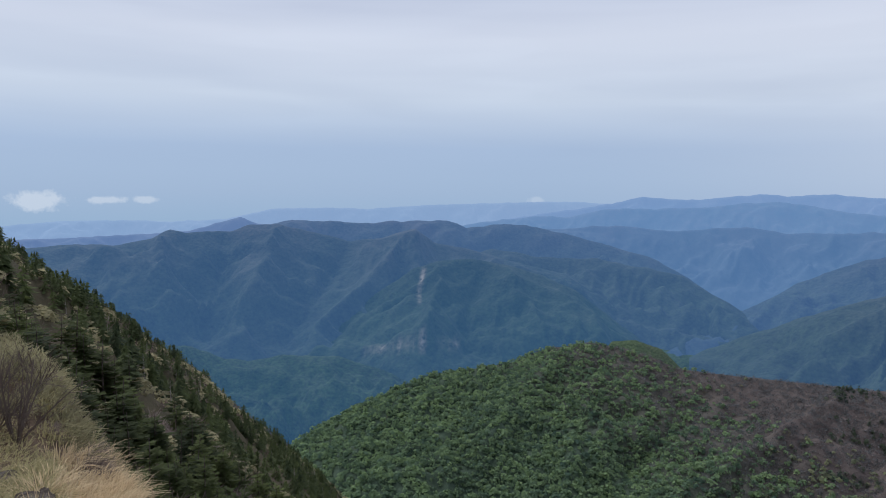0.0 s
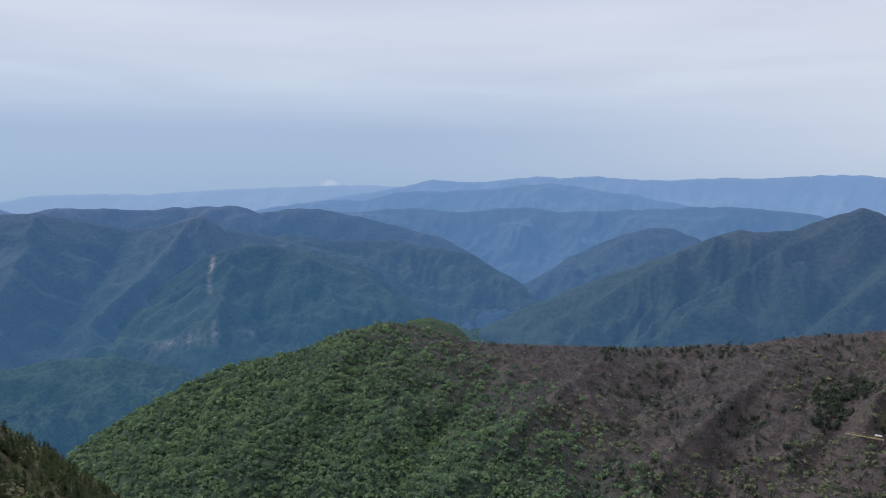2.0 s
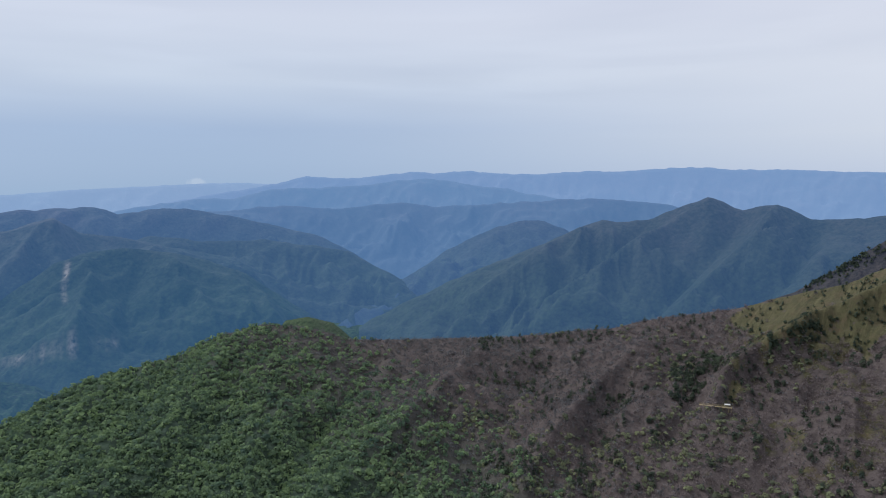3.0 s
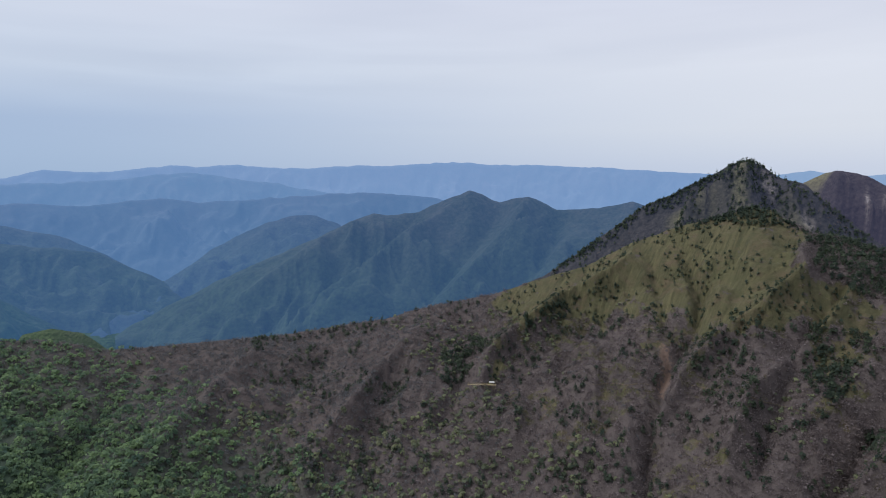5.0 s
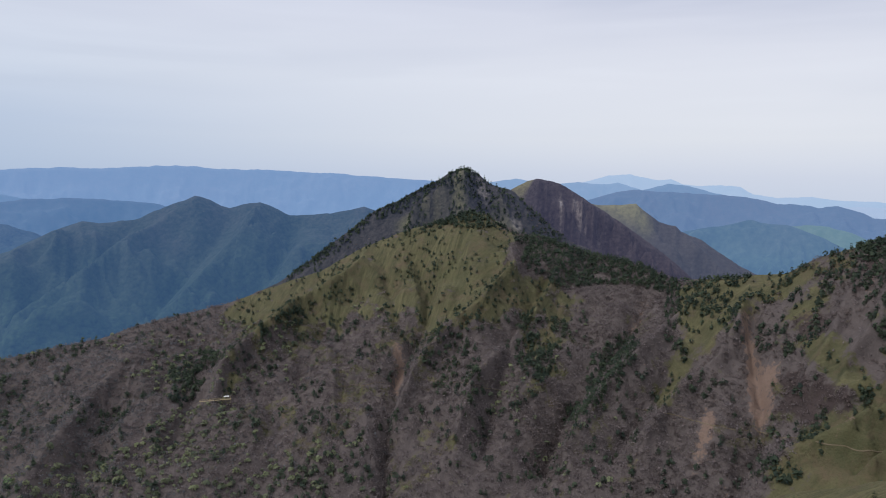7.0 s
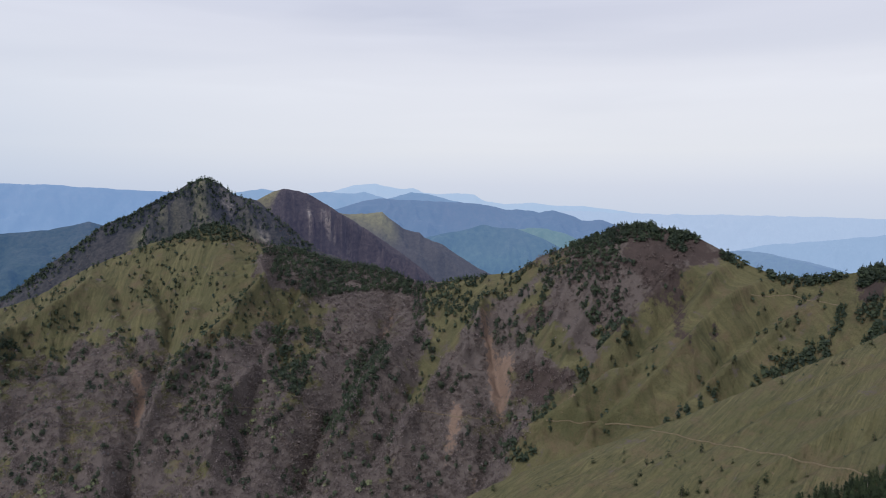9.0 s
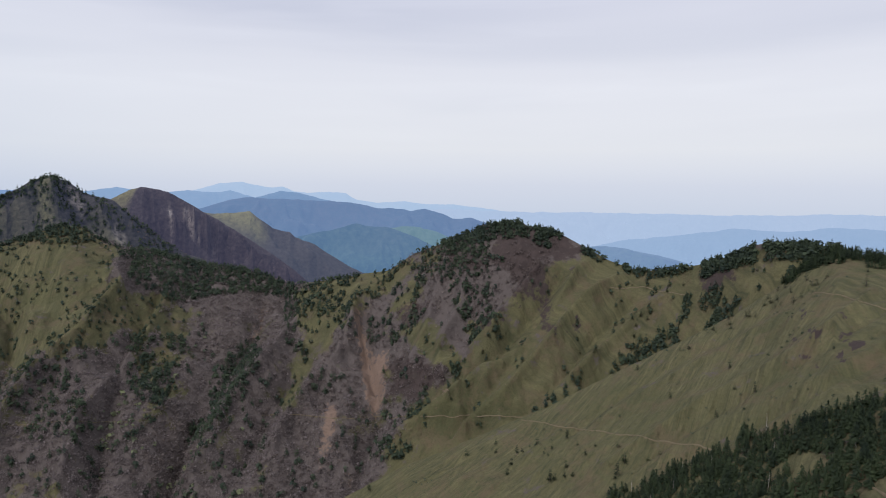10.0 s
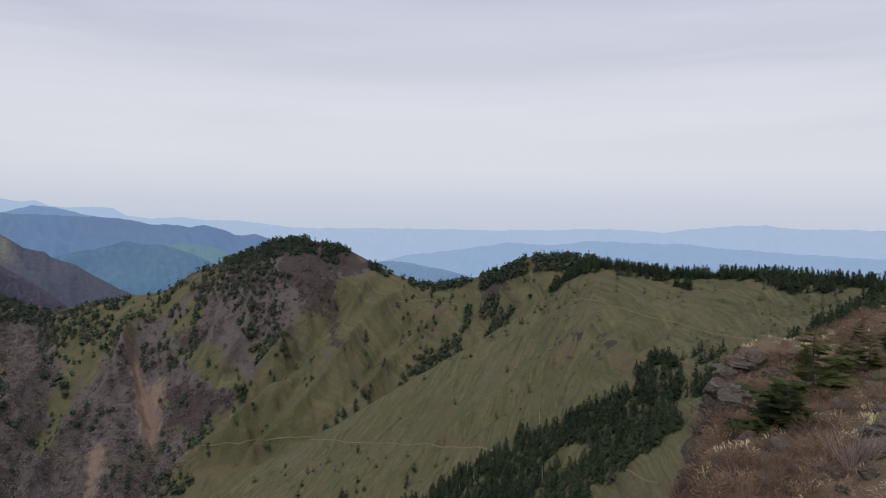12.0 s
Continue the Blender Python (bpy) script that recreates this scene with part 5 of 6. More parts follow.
def fir_tree(seed, height, spread, tiers, arms, sprays, lean=0.0, needles=None, name="fir_tree"):
    """A fir: leaning trunk and flat, layered sprays of needles."""
    g = np.random.default_rng(seed)
    base = new(name)
    xs = np.array([[lean * height * t * t + 0.05 * math.sin(5 * t + seed), 0.04 * math.cos(4 * t), height * t * 0.98] for t in np.linspace(-0.06, 1, 9)])
    tv, tf = tube(xs, np.linspace(0.022 * height, 0.004 * height, 9), 7)
    part("trunk", mesh_from("trunk", tv, tf, BARK, True), base, "grey-brown bark")
    Q = []
    for i in range(tiers):
        t = 0.13 + 0.85 * (i + g.uniform(-0.3, 0.3)) / tiers
        root = np.array([np.interp(t, np.linspace(-0.06, 1, 9), xs[:, k]) for k in range(3)])
        turn = g.uniform(0, 6.28)
        for a in range(arms):
            if g.random() < 0.14:
                continue
            ang = turn + 2 * math.pi * a / arms + g.uniform(-0.3, 0.3)
            L = height * spread * (1.04 - t) ** 0.6 * g.uniform(0.45, 1.2) * (1 + 0.35 * math.cos(ang) * (lean > 0))
            d, s = np.array([math.cos(ang), math.sin(ang), 0]), np.array([-math.sin(ang), math.cos(ang), 0])
            rise = g.uniform(-0.22, 0.08)
            for j in range(sprays):
                u = 0.22 + 0.78 * j / (sprays - 1)
                c = root + d * L * u + np.array([0, 0, L * (rise * u + 0.1 * u * u)])
                for sg in (-1, 1):
                    out = (d * 0.75 + s * sg * g.uniform(0.6, 1.1) + np.array([0, 0, g.uniform(-0.2, 0.1)]))
                    ln = L * 0.4 * (1.15 - 0.6 * u) * g.uniform(0.7, 1.2)
                    e, w = c + out * ln, np.cross(out, [0, 0, 1.0]) * ln * 0.4 + np.array([0, 0, sg * ln * g.uniform(0.05, 0.2)])
                    m_ = (c + e) / 2 + np.array([0, 0, 0.04 * ln])
                    Q.append([c, m_ - w, e, m_ + w])
            Q.append([root, root + d * L * 0.6 - s * 0.03 * L, root + d * L * 1.05 + np.array([0, 0, L * (rise + 0.1)]), root + d * L * 0.6 + s * 0.03 * L])
    q = np.array(Q)
    part("crown", mesh_from("crown", q.reshape(-1, 3), np.arange(len(q) * 4).reshape(-1, 4), needles or FIR_ONE), base, "dark green layered needles")
    return tagged(base, "dark green fir with layered branches on the slope", "fir tree", "firs on the slope")


def scatter(proto, pts, group, label, size=(0.75, 1.2), g=None):
    """Copies of trees at the places given; the first ones take the first places."""
    for i, q in enumerate(pts):
        src = proto[i % len(proto)]
        s = g.uniform(*size)
        m = pose(*q, g.uniform(-3, 3), g.uniform(-3, 3), g.uniform(0, 360)) @ Matrix.Diagonal((s, s, s * g.uniform(0.9, 1.15), 1))
        ob = copy_thing(src, m) if i >= len(proto) else src
        tagged(ob, label, "", group)
        first = first if i else []
        if i < len(proto):
            first.append((ob, m))
    for ob, m in first:
        ob.matrix_basis = m


g = np.random.default_rng(31)
near = firs.spots(3000, rng, lambda az, el, x, y: (az < 4) * (az > -44) * (np.hypot(x, y) <= 88) * (np.hypot(x, y) > 34) * np.clip(clumps(x, y, 12, 51) * 2.6 + 0.85, 0, 1), 0.0, 0.4)[:290]
scatter([fir_tree(1, 4.2, 0.36, 11, 7, 5), fir_tree(2, 3.6, 0.42, 10, 7, 5, 0.04), fir_tree(3, 4.8, 0.33, 12, 7, 5), fir_tree(4, 2.8, 0.5, 8, 7, 5, 0.06)],
        near, "firs on the slope", "dark green fir with layered branches on the steep slope", (0.7, 1.3), g)


def slope_tree_places():
    a = grass.spots(2200, rng, lambda az, el, x, y: ~inside(BELT, az, el) * (az > 92) * (az < 150) * (0.012 + 0.5 * inside([(118, -12.5), (126, -7), (128.5, -6.5), (127, -8.2), (122, -11), (118, -13.6)], az, el)
                                                                                        + 0.16 * inside([(108, -20.3), (116, -20.2), (118, -21.2), (112, -23.8), (104, -24), (98, -22.5)], az, el) + 0.2 * inside([(130, -6), (149, -5.6), (146, -7.8), (134, -7.4)], az, el)
                                                                                        + 0.3 * inside([(136.5, -13), (141, -11.5), (140, -13.5), (136.5, -17.5)], az, el)), 0.0)[:120]
    b = ridge.spots(18000, rng, lambda az, el, x, y: (0.5 * (az < 96) + 0.26 * (az > 96)) * is_grass(az, el) * (clumps(x, y, 25, 23) > -0.08) * (el > -23), 0.0)
    return a, b


open_a, open_b = slope_tree_places()
quads_object("scattered_conifers", *pines(open_b[180:2200], rng, (2.0, 4.4), (1.1, 2.0)), FIR_HAZED, "small dark conifers dotted over the grass", "conifers")
open_b = open_b[:180]
p = grass.spots(2200, rng, lambda az, el, x, y: (az > 92) * (az < 148) * np.clip(clumps(x, y, 30, 91) * 1.6 + 0.02, 0, 1), 0.0)
quads_object("grass_bushes", *leafy_crowns(p - np.array([0, 0, 0.3]), rng, (0.25, 0.6), 12), FIR_HAZED, "tiny dark bushes in the mountain grass", "bushes")
small = [fir_tree(11, 3.6, 0.31, 7, 7, 3, needles=FIR_SMALL, name="small_conifer"), fir_tree(12, 2.6, 0.36, 6, 7, 3, needles=FIR_SMALL, name="small_conifer"), fir_tree(13, 4.4, 0.28, 8, 7, 3, needles=FIR_SMALL, name="small_conifer")]
scatter(small, np.concatenate([open_b, open_a]), "scattered conifers on the grass", "small dark conifer standing alone on grass", (0.55, 1.15), g)


def dead_tree(seed, height):
    q = np.random.default_rng(seed)
    base = new("dead_tree")
    path = [[0.06 * math.sin(3 * t + seed) * height * 0.4 * t, 0.03 * math.cos(5 * t) * height * 0.4, height * t] for t in np.linspace(-0.05, 1, 8)]
    part("trunk", mesh_from("trunk", *tube(path, np.linspace(0.024 * height, 0.004 * height, 8), 6), DEAD, True), base)
    for k in range(11):
        t, a = q.uniform(0.25, 0.95), q.uniform(0, 6.28)
        L = height * q.uniform(0.12, 0.3) * (1.15 - t)
        p0 = np.array([np.interp(t, np.linspace(-0.05, 1, 8), np.array(path)[:, i]) for i in range(3)])
        d = np.array([math.cos(a), math.sin(a), q.uniform(-0.2, 0.35)])
        pts = [p0, p0 + d * L * 0.5 + np.array([0, 0, -0.04 * L]), p0 + d * L + np.array([0, 0, 0.12 * L])]
        part("branch", mesh_from("branch", *tube(pts, (0.007 * height, 0.005 * height, 0.002 * height), 4), DEAD, True), base)
    return tagged(base, "bleached dead standing tree with bare branches", "dead tree", "dead trees among the firs")


snags = firs.spots(900, rng, lambda az, el, x, y: (az < -8) * (az > -40) * (np.hypot(x, y) > 60) * (np.hypot(x, y) < 190), 0.0)[:64]
snags = np.concatenate([snags, grass.spots(1500, rng, lambda az, el, x, y: inside(BELT, az, el) * (el < -13) * (np.hypot(x, y) > 150), 0.0)[:22]])
scatter([dead_tree(51, 5.2), dead_tree(52, 4.2), dead_tree(53, 6.0)], snags, "dead trees among the firs", "bleached dead standing tree with bare branches", (0.42, 0.85), g)


# ---- the rocky spur and the grass beside the camera ----
def on_summit(az, r, sink=0.0):
    a = radians(az)
    return np.array([r * math.sin(a), r * math.cos(a), float(summit_z(np.array(az), np.array(r))) - sink])


def summit_at(az, el, sink=0.0):
    """Where the way at a bearing and height angle meets the summit's ground."""
    r = np.linspace(2.5, 60, 1200)
    e = np.degrees(np.arctan2(summit_z(np.full(r.shape, float(az)), r) - EYE.z, r))
    over = np.nonzero(e >= el)[0]
    return on_summit(az, r[over[0]] if len(over) else r[int(np.argmax(e))], sink)


def boulder_mesh(seed, squash):
    bm = bmesh.new()
    bmesh.ops.create_icosphere(bm, subdivisions=4, radius=1.0)
    q = np.random.default_rng(seed)
    cuts = [(Vector(q.normal(size=3)).normalized(), q.uniform(0.45, 0.8)) for _ in range(12)]
    for v in bm.verts:
        for nrm, d in cuts:
            over = v.co.dot(nrm) - d
            if over > 0:
                v.co -= nrm * over * 0.93
        step = noise.noise(Vector((0.3 * v.co.x, 0.3 * v.co.y, round(v.co.z * 5) * 1.7 + seed)))
        v.co = Vector((v.co.x * (1 + 0.16 * step), v.co.y * (1 + 0.16 * step), v.co.z))
        v.co += v.co.normalized() * 0.07 * noise.noise(v.co * 2.6 + Vector((seed, 0, 0))) + Vector((0, 0, 0.035)) * noise.noise(Vector((v.co.x * 2, v.co.y * 2, v.co.z * 11 + seed)))
        v.co = Vector((v.co.x * squash[0], v.co.y * squash[1], v.co.z * squash[2]))
    me = bpy.data.meshes.new("boulder")
    bm.to_mesh(me)
    bm.free()
    me.materials.append(ROCK)
    return me


SHAPES = [boulder_mesh(3, (1.2, 0.9, 0.6)), boulder_mesh(5, (1.0, 1.0, 0.75)), boulder_mesh(8, (1.5, 0.8, 0.45)), boulder_mesh(13, (0.9, 1.1, 0.9)), boulder_mesh(21, (1.4, 1.0, 0.35))]


def slab_mesh(seed, size):
    """A cracked, bedded block with broken edges."""
    bm = bmesh.new()
    bmesh.ops.create_cube(bm, size=2.0)
    bmesh.ops.subdivide_edges(bm, edges=bm.edges[:], cuts=7, use_grid_fill=True)
    for v in bm.verts:
        c = v.co.copy()
        round_off = max(abs(c.x) ** 6 + abs(c.y) ** 6, 1.0) ** (-1 / 6)
        k = 1 + 0.30 * noise.noise(Vector((seed, 0.7 * c.x, 0.7 * c.y))) + 0.14 * noise.noise(Vector((seed * 2, c.z * 3.1, 0.4 * c.x)))
        v.co = Vector((c.x * round_off * k, c.y * round_off * k, c.z + 0.35 * noise.noise(Vector((c.x, c.y, seed))) + 0.12 * noise.noise(c * 3 + Vector((0, seed, 0)))))
        v.co = Vector((v.co.x * size[0], v.co.y * size[1], v.co.z * size[2]))
    me = bpy.data.meshes.new("boulder")
    bm.to_mesh(me)
    bm.free()
    me.materials.append(ROCK)
    return me


SHAPES += [slab_mesh(2, (1.0, 0.7, 0.24)), slab_mesh(4, (0.8, 0.8, 0.34)), slab_mesh(7, (1.2, 0.6, 0.2)), slab_mesh(9, (0.7, 0.6, 0.5))]


LEDGE, BLOCK, GREY = "layered purple-grey rock ledge on the spur", "large angular grey boulder beside the grass", "weathered grey stone half sunk in heath"
def rock(shape, az, el, wide, tilt, turn, label, sink=0.25):
    """A rock whose width is given as an angle."""
    at = summit_at(az, el)
    size = float(np.linalg.norm(at)) * radians(wide) / 2
    ob = new("boulder", SHAPES[shape])
    ob.matrix_world = pose(at[0], at[1], at[2] - sink * size, tilt, tilt * 0.4, turn) @ Matrix.Diagonal((size, size, size, 1))
    tagged(ob, label, "boulder", "boulders on the summit")


# the two broken outcrops at the spur's edge: angular blocks, tilted towards the drop
def ledge(az, r, size, lift):
    at = on_summit(az, r)
    ob = new("boulder", SHAPES[int(g.choice([0, 1, 3, 4, 6, 8]))])
    ob.matrix_world = pose(at[0], at[1], at[2] + lift, g.uniform(8, 35), g.uniform(-12, 12), g.uniform(0, 360)) @ Matrix.Diagonal((size, size, size, 1))
    tagged(ob, LEDGE, "boulder", "boulders on the summit")


for az, r, size, drop, n_ in ((138.5, 27.3, 0.55, 0.9, 14), (139.4, 29.0, 0.5, 0.4, 6), (138.0, 22.6, 0.5, 1.0, 14), (139.0, 21.8, 0.5, 0.4, 9), (140.2, 20.8, 0.4, 0.2, 6), (137.2, 19.4, 0.4, 0.5, 6)):
    for i in range(n_):
        ledge(az + g.normal() * 0.5, r + g.normal() * 0.4, size * g.uniform(0.6, 1.25), g.uniform(-drop, 0.25))
for az, el, wide, n_ in ((141.3, -12.4, 0.9, 6), (143.6, -11.0, 0.8, 6), (146.6, -13.4, 1.5, 5), (144.4, -16.9, 0.8, 3), (142.0, -14.0, 0.7, 4)):
    for i in range(n_):
        rock(int(g.integers(0, 9)), az + g.normal() * 0.7, el + g.normal() * 0.4, wide * g.uniform(0.5, 1.2), g.uniform(0, 25), g.uniform(0, 360), GREY, 0.3)
for shape, az, el, wide, tilt, turn in ((3, 149.7, -15.2, 3.4, 10, 20), (8, 149.5, -17.0, 3.4, 4, 70), (1, 149.2, -18.4, 2.0, 12, 45), (6, 148.9, -21.3, 4.2, 6, 45), (0, 147.9, -20.6, 1.1, 10, 130), (8, 150.8, -12.2, 1.6, 10, 130),
                                        (6, -33.4, -20.0, 2.6, 5, 20), (8, -31.2, -21.9, 3.0, 8, 60), (1, -33.4, -22.6, 3.4, 4, 30)):
    rock(shape, az, el, wide, tilt, turn, BLOCK, 0.15)
for i in range(60):
    rock(int(g.integers(0, 9)), g.uniform(138.5, 152), g.uniform(-22, -11.5), g.uniform(1.0, 2.6), g.uniform(0, 25), g.uniform(0, 360), GREY, g.uniform(-0.1, 0.3))


def cushions(pts, rng, size, k=60, width=0.03, rise=0.8):
    """Low rounded shrubs: short fine twigs all over a dome."""
    m = len(pts)
    R_ = rng.uniform(*size, (m, 1, 1))
    d = rng.normal(size=(m, k, 3))
    d[..., 2] = np.abs(d[..., 2]) * rise + 0.05
    d /= np.linalg.norm(d, axis=-1, keepdims=True)
    c = pts[:, None] + d * R_ * rng.uniform(0.35, 0.8, (m, k, 1))
    e = d + 0.55 * rng.normal(size=d.shape)
    e /= np.linalg.norm(e, axis=-1, keepdims=True)
    tip = c + e * R_ * rng.uniform(0.25, 0.5, (m, k, 1))
    u, v = frame_of(e, rng)
    w = R_ * width
    q = np.stack([c - u * w, c + u * w, tip + u * w * 0.3, tip - u * w * 0.3], 2)
    return q.reshape(-1, 4, 3), np.repeat(rng.random(m), k)


def tufts(centres, rng, blades, length, spread, width):
    """Grass tufts of curved blades; each blade is a strip of three quads."""
    m = len(centres)
    a = rng.uniform(0, 2 * np.pi, (m, blades))
    lean = rng.uniform(0.15, 1.25, (m, blades)) ** 0.7
    L = rng.uniform(*length, (m, 1)) * rng.uniform(0.6, 1.15, (m, blades))
    d = np.stack([np.cos(a), np.sin(a), np.zeros_like(a)], -1)
    s = np.stack([-np.sin(a), np.cos(a), np.zeros_like(a)], -1)
    root = centres[:, None] + d * rng.uniform(0, spread, (m, blades, 1)) - np.array([0, 0, 0.05])
    pts = [root + d * (L * lean * t * t * 0.9)[..., None] * 1.0 + np.array([0, 0, 1.0]) * (L * (t - 0.55 * lean * t * t * 1.3))[..., None] for t in (0, 0.4, 0.75, 1.0)]
    w = [width, width * 0.8, width * 0.5, width * 0.1]
    q = np.stack([np.stack([pts[i] - s * w[i], pts[i] + s * w[i], pts[i + 1] + s * w[i + 1], pts[i + 1] - s * w[i + 1]], 2) for i in range(3)], 2)
    return q.reshape(-1, 4, 3), np.repeat(rng.random(m), blades * 3)


def inside_edge(az_range, lo, n, rng, hi=1.0):
    e = np.array(EDGE, float)
    A = rng.uniform(*az_range, n)
    re = np.interp(A, e[:, 0], e[:, 1])
    R_ = np.sqrt(rng.uniform(lo ** 2, np.maximum((re * hi) ** 2, lo ** 2 + 0.01)))
    return np.stack([R_ * np.sin(np.radians(A)), R_ * np.cos(np.radians(A)), summit_z(A, R_)], -1), A, R_


pts, A, R_ = inside_edge((-36, -18), 3.6, 1300, rng)
E_ = np.degrees(np.arctan2(pts[:, 2] - EYE.z, R_))
mound = (E_ < -17.5) & (A < -25.2) & (A > -31.6 + 0.5 * (E_ < -20)) & (A > -29.5 - 0.7 * (-18.5 - E_))
straw = pts[mound]
quads_object("dry_grass", *tufts(straw[::2], rng, 80, (0.14, 0.36), 0.24, 0.0055), STRAW, "straw-coloured dry grass in thick tussocks", "grass")
green = pts[(E_ > -18.5) & (A < -28) & (rng.random(len(R_)) < 0.28)]
quads_object("pale_grass", *tufts(green, rng, 60, (0.1, 0.24), 0.25, 0.006), SEDGE, "pale green and yellow grass tussocks", "grass")
pts, A, R_ = inside_edge((-36, -30.5), 4.2, 240, rng, 0.6)
quads_object("short_grass", *tufts(pts, rng, 36, (0.08, 0.2), 0.16, 0.006), SEDGE, "short pale grass between the stones and the shrub", "grass")
pts, A, R_ = inside_edge((-37, -28.5), 8.0, 300, rng)
quads_object("hummock_grass", *cushions(pts[::2], rng, (0.16, 0.34), 110, 0.022, 0.7), HUMMOCK, "grey-green grass hummocks behind the shrub", "grass")
near_pts, near_az, near_r = inside_edge((134, 153), 5.0, 1100, rng, 0.62)
quads_object("spur_grass", *tufts(near_pts[::4], rng, 24, (0.06, 0.18), 0.2, 0.008), STRAW, "short straw-coloured grass between the stones", "grass")
quads_object("spur_twigs", *cushions(near_pts[1::2], rng, (0.1, 0.34), 80, 0.02), HEATH, "grey-brown twiggy heath on the spur", "scrub")
pts, A, R_ = inside_edge((-30.2, -26.5), 7.6, 90, rng)
quads_object("summit_heath", *cushions(pts[fbm(pts[:, 0] / 1.5, pts[:, 1] / 1.5, 3, 403) > 0.0], rng, (0.1, 0.24), 110, 0.022, 0.8), THICKET, "grey-brown twiggy heath beside the grass mound", "scrub")
pts, A, R_ = inside_edge((132, 156), 4.0, 4200, rng)
pick = rng.random(len(R_))
patch = fbm(pts[:, 0] / 2.5, pts[:, 1] / 2.5, 3, 97)
quads_object("heath_grass", *tufts(pts[pick < 0.2], rng, 18, (0.08, 0.22), 0.22, 0.011), STRAW, "dry grass among the heath on the spur", "grass")
quads_object("heath_herbs", *tufts(pts[(pick > 0.34) & (pick < 0.42) & (R_ < 16) & (patch < 0.05)], rng, 34, (0.08, 0.2), 0.22, 0.01), HERB, "green herbs and moss on the spur", "grass")
lump = pts[(pick > 0.7) & (R_ > 11) & (patch > -0.05)]
quads_object("heath_scrub", *cushions(lump, rng, (0.2, 0.6), 120, 0.017), HEATH, "low reddish-brown leafless heath on the spur", "scrub")


def mesh_stem(pieces, mat):
    v, f = [], []
    n = 0
    for a, b in pieces:
        v.append(a), f.append(b + n)
        n += len(a)
    return mesh_from("stem", np.concatenate(v), np.concatenate(f), mat)


def bare_shrub(seed, height, stems, mat, label):
    """A leafless shrub of branching tapered stems."""
    q = np.random.default_rng(seed)
    base = new("bare_shrub")
    for k in range(stems):
        wood = []
        a, lean = q.uniform(0, 6.28), q.uniform(0.15, 0.95)
        d = np.array([math.cos(a) * lean, math.sin(a) * lean, 1.0])
        d /= np.linalg.norm(d)
        L = height * q.uniform(0.6, 1.05)
        bend = q.normal(size=3) * 0.1
        path = [d * L * t + bend * t * t * L + np.array([0, 0, 0.1 * L * t * t]) - np.array([0, 0, 0.05]) for t in np.linspace(0, 1, 5)]
        wood.append(tube(path, np.linspace(0.014, 0.004, 5) * height, 4))
        for j in range(6):
            t = q.uniform(0.3, 0.95)
            p0 = np.array([np.interp(t, np.linspace(0, 1, 5), np.array(path)[:, i]) for i in range(3)])
            e = d + q.normal(size=3) * 0.55
            e /= np.linalg.norm(e)
            l2 = L * q.uniform(0.2, 0.42)
            tip = p0 + e * l2 + np.array([0, 0, 0.15 * l2])
            wood.append(tube([p0, (p0 + tip) / 2 + q.normal(size=3) * 0.03, tip], np.array([0.005, 0.004, 0.002]) * height, 3))
            for _ in range(2):
                e2 = e + q.normal(size=3) * 0.6
                m_ = p0 + (tip - p0) * q.uniform(0.4, 0.9)
                wood.append(tube([m_, m_ + e2 * l2 * 0.4], np.array([0.003, 0.0015]) * height, 3))
        part("stem", mesh_stem(wood, mat), base)
    return tagged(base, label, "shrub", "bare shrubs on the summit")


TWIGGY, PALE = "leafless grey-brown shrub of fine upright twigs", "pale bleached leafless shrub beside the rocks"
bushes = [bare_shrub(61, 1.3, 12, THICKET, TWIGGY), bare_shrub(62, 1.0, 12, BRUSH, TWIGGY), bare_shrub(63, 1.2, 18, PALE_TWIG, PALE)]
def shrub_pose(az, el, s):
    return pose(*summit_at(az, el, 0.03), 0, 0, az * 37 % 360) @ Matrix.Diagonal((s, s, s, 1))


for ob, (az, el, s) in zip(bushes, ((-32.3, -17.6, 0.62), (-30.8, -14.2, 0.5), (147.9, -18.4, 0.62))):
    ob.matrix_basis = shrub_pose(az, el, s)
for k, az, el, s in ((0, -33.6, -16.8, 0.6), (1, -31.4, -17.0, 0.42), (0, -33.2, -14.0, 0.6), (1, -29.8, -13.6, 0.45), (0, -29.2, -17.6, 0.4), (2, 149.0, -17.6, 0.55), (2, 147.0, -17.8, 0.5), (2, 146.0, -19.4, 0.3), (0, 142.6, -19.4, 0.3),
                     (1, 141.2, -20.6, 0.25), (0, 143.8, -18.2, 0.34), (1, 139.0, -21.6, 0.2), (0, 136.8, -22.2, 0.2), (1, 144.9, -20.8, 0.25), (0, 140.4, -16.6, 0.4), (1, 141.8, -15.2, 0.4), (0, 139.8, -13.4, 0.5),
                     (1, 141.2, -12.6, 0.5), (0, 144.2, -12.2, 0.5), (1, 148.2, -12.6, 0.6), (0, 149.2, -13.8, 0.5), (1, 147.6, -14.6, 0.4), (0, 145.6, -15.0, 0.45)):
    copy_thing(bushes[k], shrub_pose(az, el, s))

# wind-trimmed firs on the spur
spur_firs = [fir_tree(71, 3.6, 0.46, 9, 7, 9, 0.06, FIR_SPUR), fir_tree(72, 2.4, 0.7, 7, 8, 9, 0.1, FIR_SPUR)]


def fir_pose(az, el, tall, height):
    """A fir at a bearing and height angle of its foot, so many degrees tall."""
    at = summit_at(az, el, 0.1)
    s = float(np.linalg.norm(at)) * radians(tall) / height
    return pose(*at, 0, 0, az * 53 % 360) @ Matrix.Diagonal((s, s, s, 1))


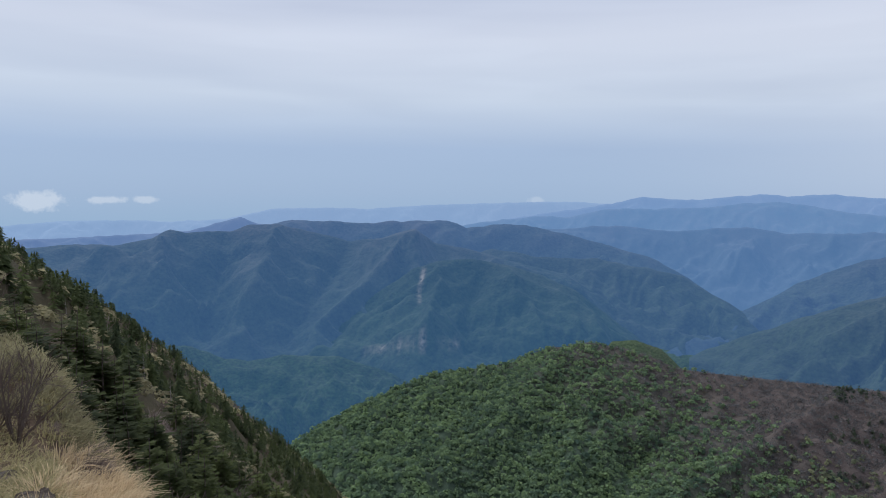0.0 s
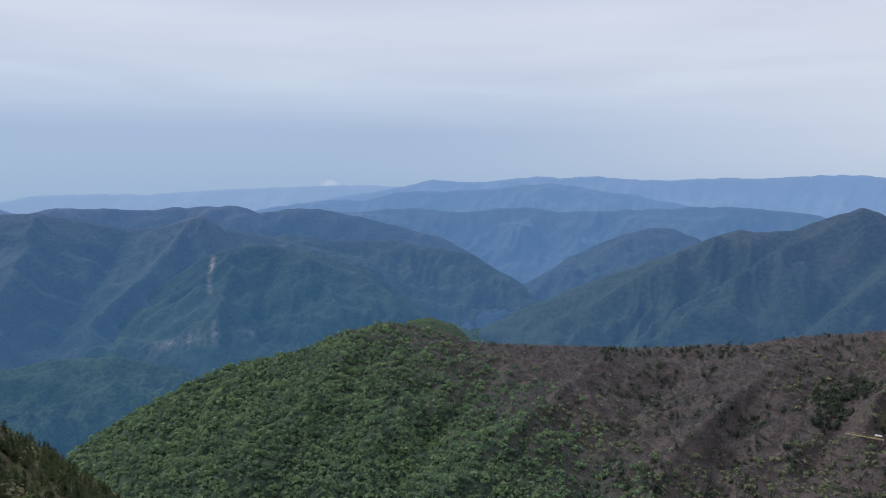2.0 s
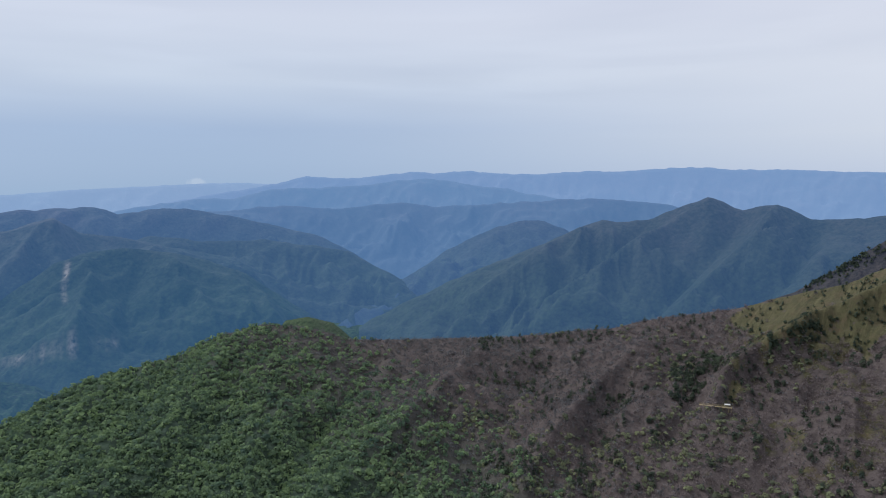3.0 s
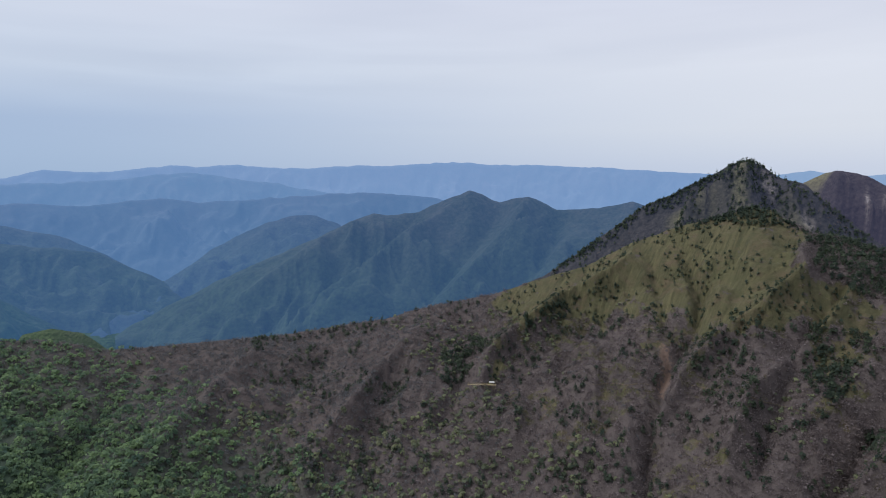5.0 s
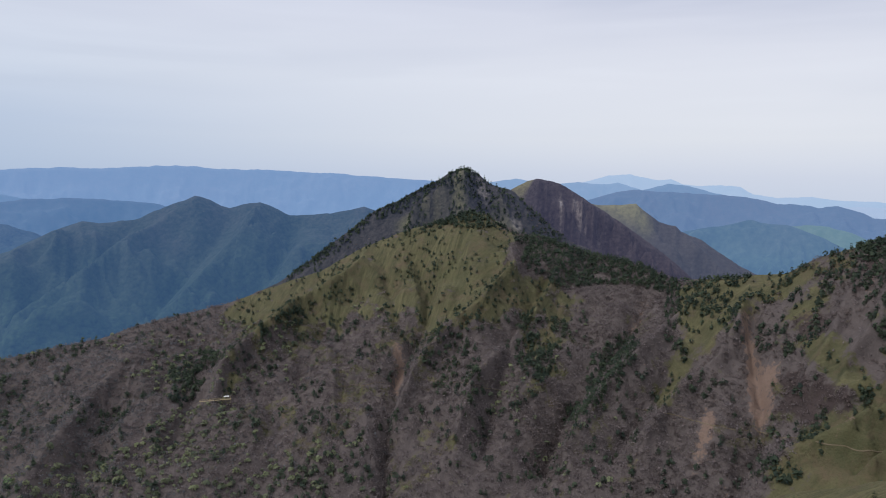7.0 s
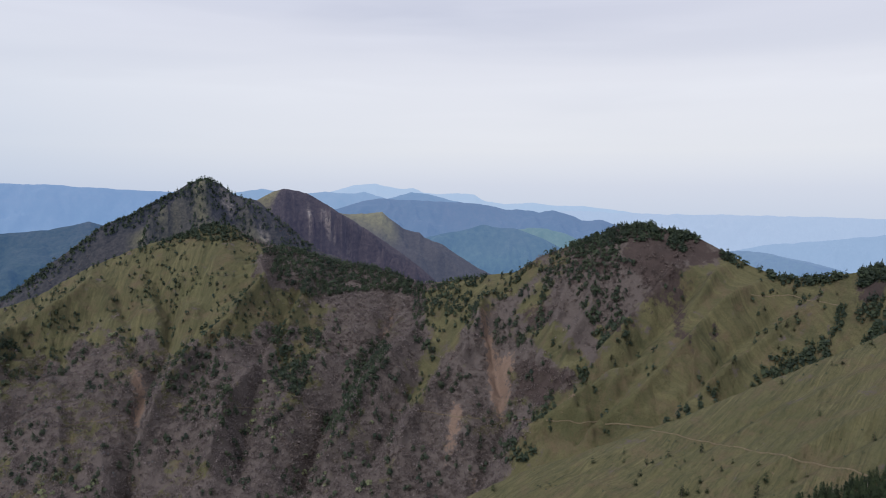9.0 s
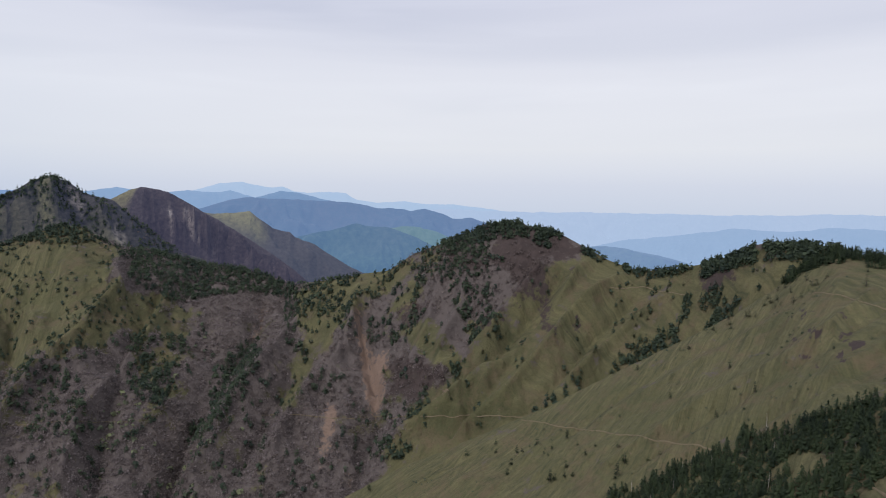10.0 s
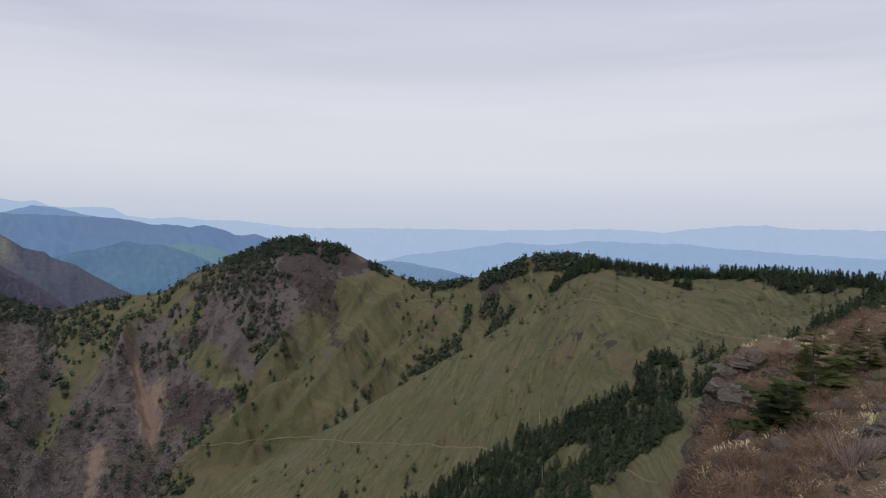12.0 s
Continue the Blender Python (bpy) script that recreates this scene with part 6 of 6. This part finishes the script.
for ob, h, (az, el, tall) in zip(spur_firs, (3.6, 2.4), ((145.2, -14.2, 6.2), (143.8, -16.2, 4.6))):
    ob.matrix_basis = fir_pose(az, el, tall, h)
    tagged(ob, "wind-trimmed green fir on the rocky spur", "", "firs on the spur")
for k, az, el, tall in ((0, 147.0, -12.0, 4.8), (0, 148.7, -11.2, 4.8), (1, 142.9, -13.9, 2.2), (1, 146.2, -12.6, 2.4), (0, 150.2, -9.6, 3.8), (1, 144.6, -11.0, 1.6), (0, 148.0, -9.4, 2.6), (1, 149.6, -12.4, 2.0), (1, 143.2, -16.2, 1.6),
                        (0, 145.9, -13.6, 4.2), (0, 146.5, -13.2, 5.2), (1, 144.6, -14.8, 3.0), (1, 143.2, -14.4, 2.6), (1, 142.6, -15.6, 1.6), (0, 145.0, -12.0, 3.2)):
    ob = copy_thing(spur_firs[k], fir_pose(az, el, tall, (3.6, 2.4)[k]))
    tagged(ob, "wind-trimmed green fir on the rocky spur", "", "firs on the spur")


# ---- boardwalk and hut on the trail below the grassy peak ----
def box(name, size, at, mat, parent, label="", turn=0.0):
    bm = bmesh.new()
    bmesh.ops.create_cube(bm, size=1.0)
    bmesh.ops.scale(bm, vec=size, verts=bm.verts)
    bmesh.ops.bevel(bm, geom=bm.edges[:], offset=min(size) * 0.08, segments=1, affect="EDGES")
    me = bpy.data.meshes.new(name)
    bm.to_mesh(me)
    bm.free()
    me.materials.append(mat)
    ob = part(name, me, parent, label)
    ob.matrix_basis = pose(*at, 0, 0, turn)
    return ob


PLANK = bark_mat("weathered_planks", (0.22, 0.17, 0.10, 1), (0.42, 0.34, 0.20, 1))
ROOF_WHITE = bark_mat("white_roof_sheet", (0.42, 0.41, 0.38, 1), (0.6, 0.59, 0.56, 1))


def trail_shelter():
    at = ridge.place(49.4, -18.15)
    head = math.degrees(math.atan2(-at[0], at[1]))
    walk_ = new("boardwalk")
    walk_.matrix_world = pose(*(at + np.array([0, 0, 1.2])), 0, 0, head)
    for i in range(26):
        box("plank", (0.62, 1.5, 0.08), (-11 + i * 0.68, 0, 1.0), PLANK, walk_)
    for i in range(7):
        for y in (-0.68, 0.68):
            box("post", (0.14, 0.14, 4.2), (-10.8 + i * 2.8, y, 0.0), PLANK, walk_)
    for y in (-0.68, 0.68):
        box("rail", (17.4, 0.1, 0.12), (-2.5, y, 2.0), PLANK, walk_)
    tagged(walk_, "weathered wooden boardwalk with posts and rails on the slope", "boardwalk")
    hut = new("trail_hut")
    hut.matrix_world = pose(*(at + np.array([3.6 * math.cos(radians(head)), 3.6 * math.sin(radians(head)), 1.2])), 0, 0, head)
    box("floor_deck", (5.6, 2.2, 0.16), (1.6, 0, 1.0), PLANK, hut)
    for x in (-1.0, 4.2):
        for y in (-0.95, 0.95):
            box("post", (0.16, 0.16, 4.6), (x, y, 0.6), PLANK, hut)
    roof = box("roof", (3.4, 1.5, 0.12), (1.6, 0, 3.0), ROOF_WHITE, hut, "white sheet roof")
    roof.matrix_basis = pose(1.6, 0, 3.0, 14, 0, 0)
    tagged(hut, "small open wooden trail hut with a white roof", "hut")


trail_shelter()
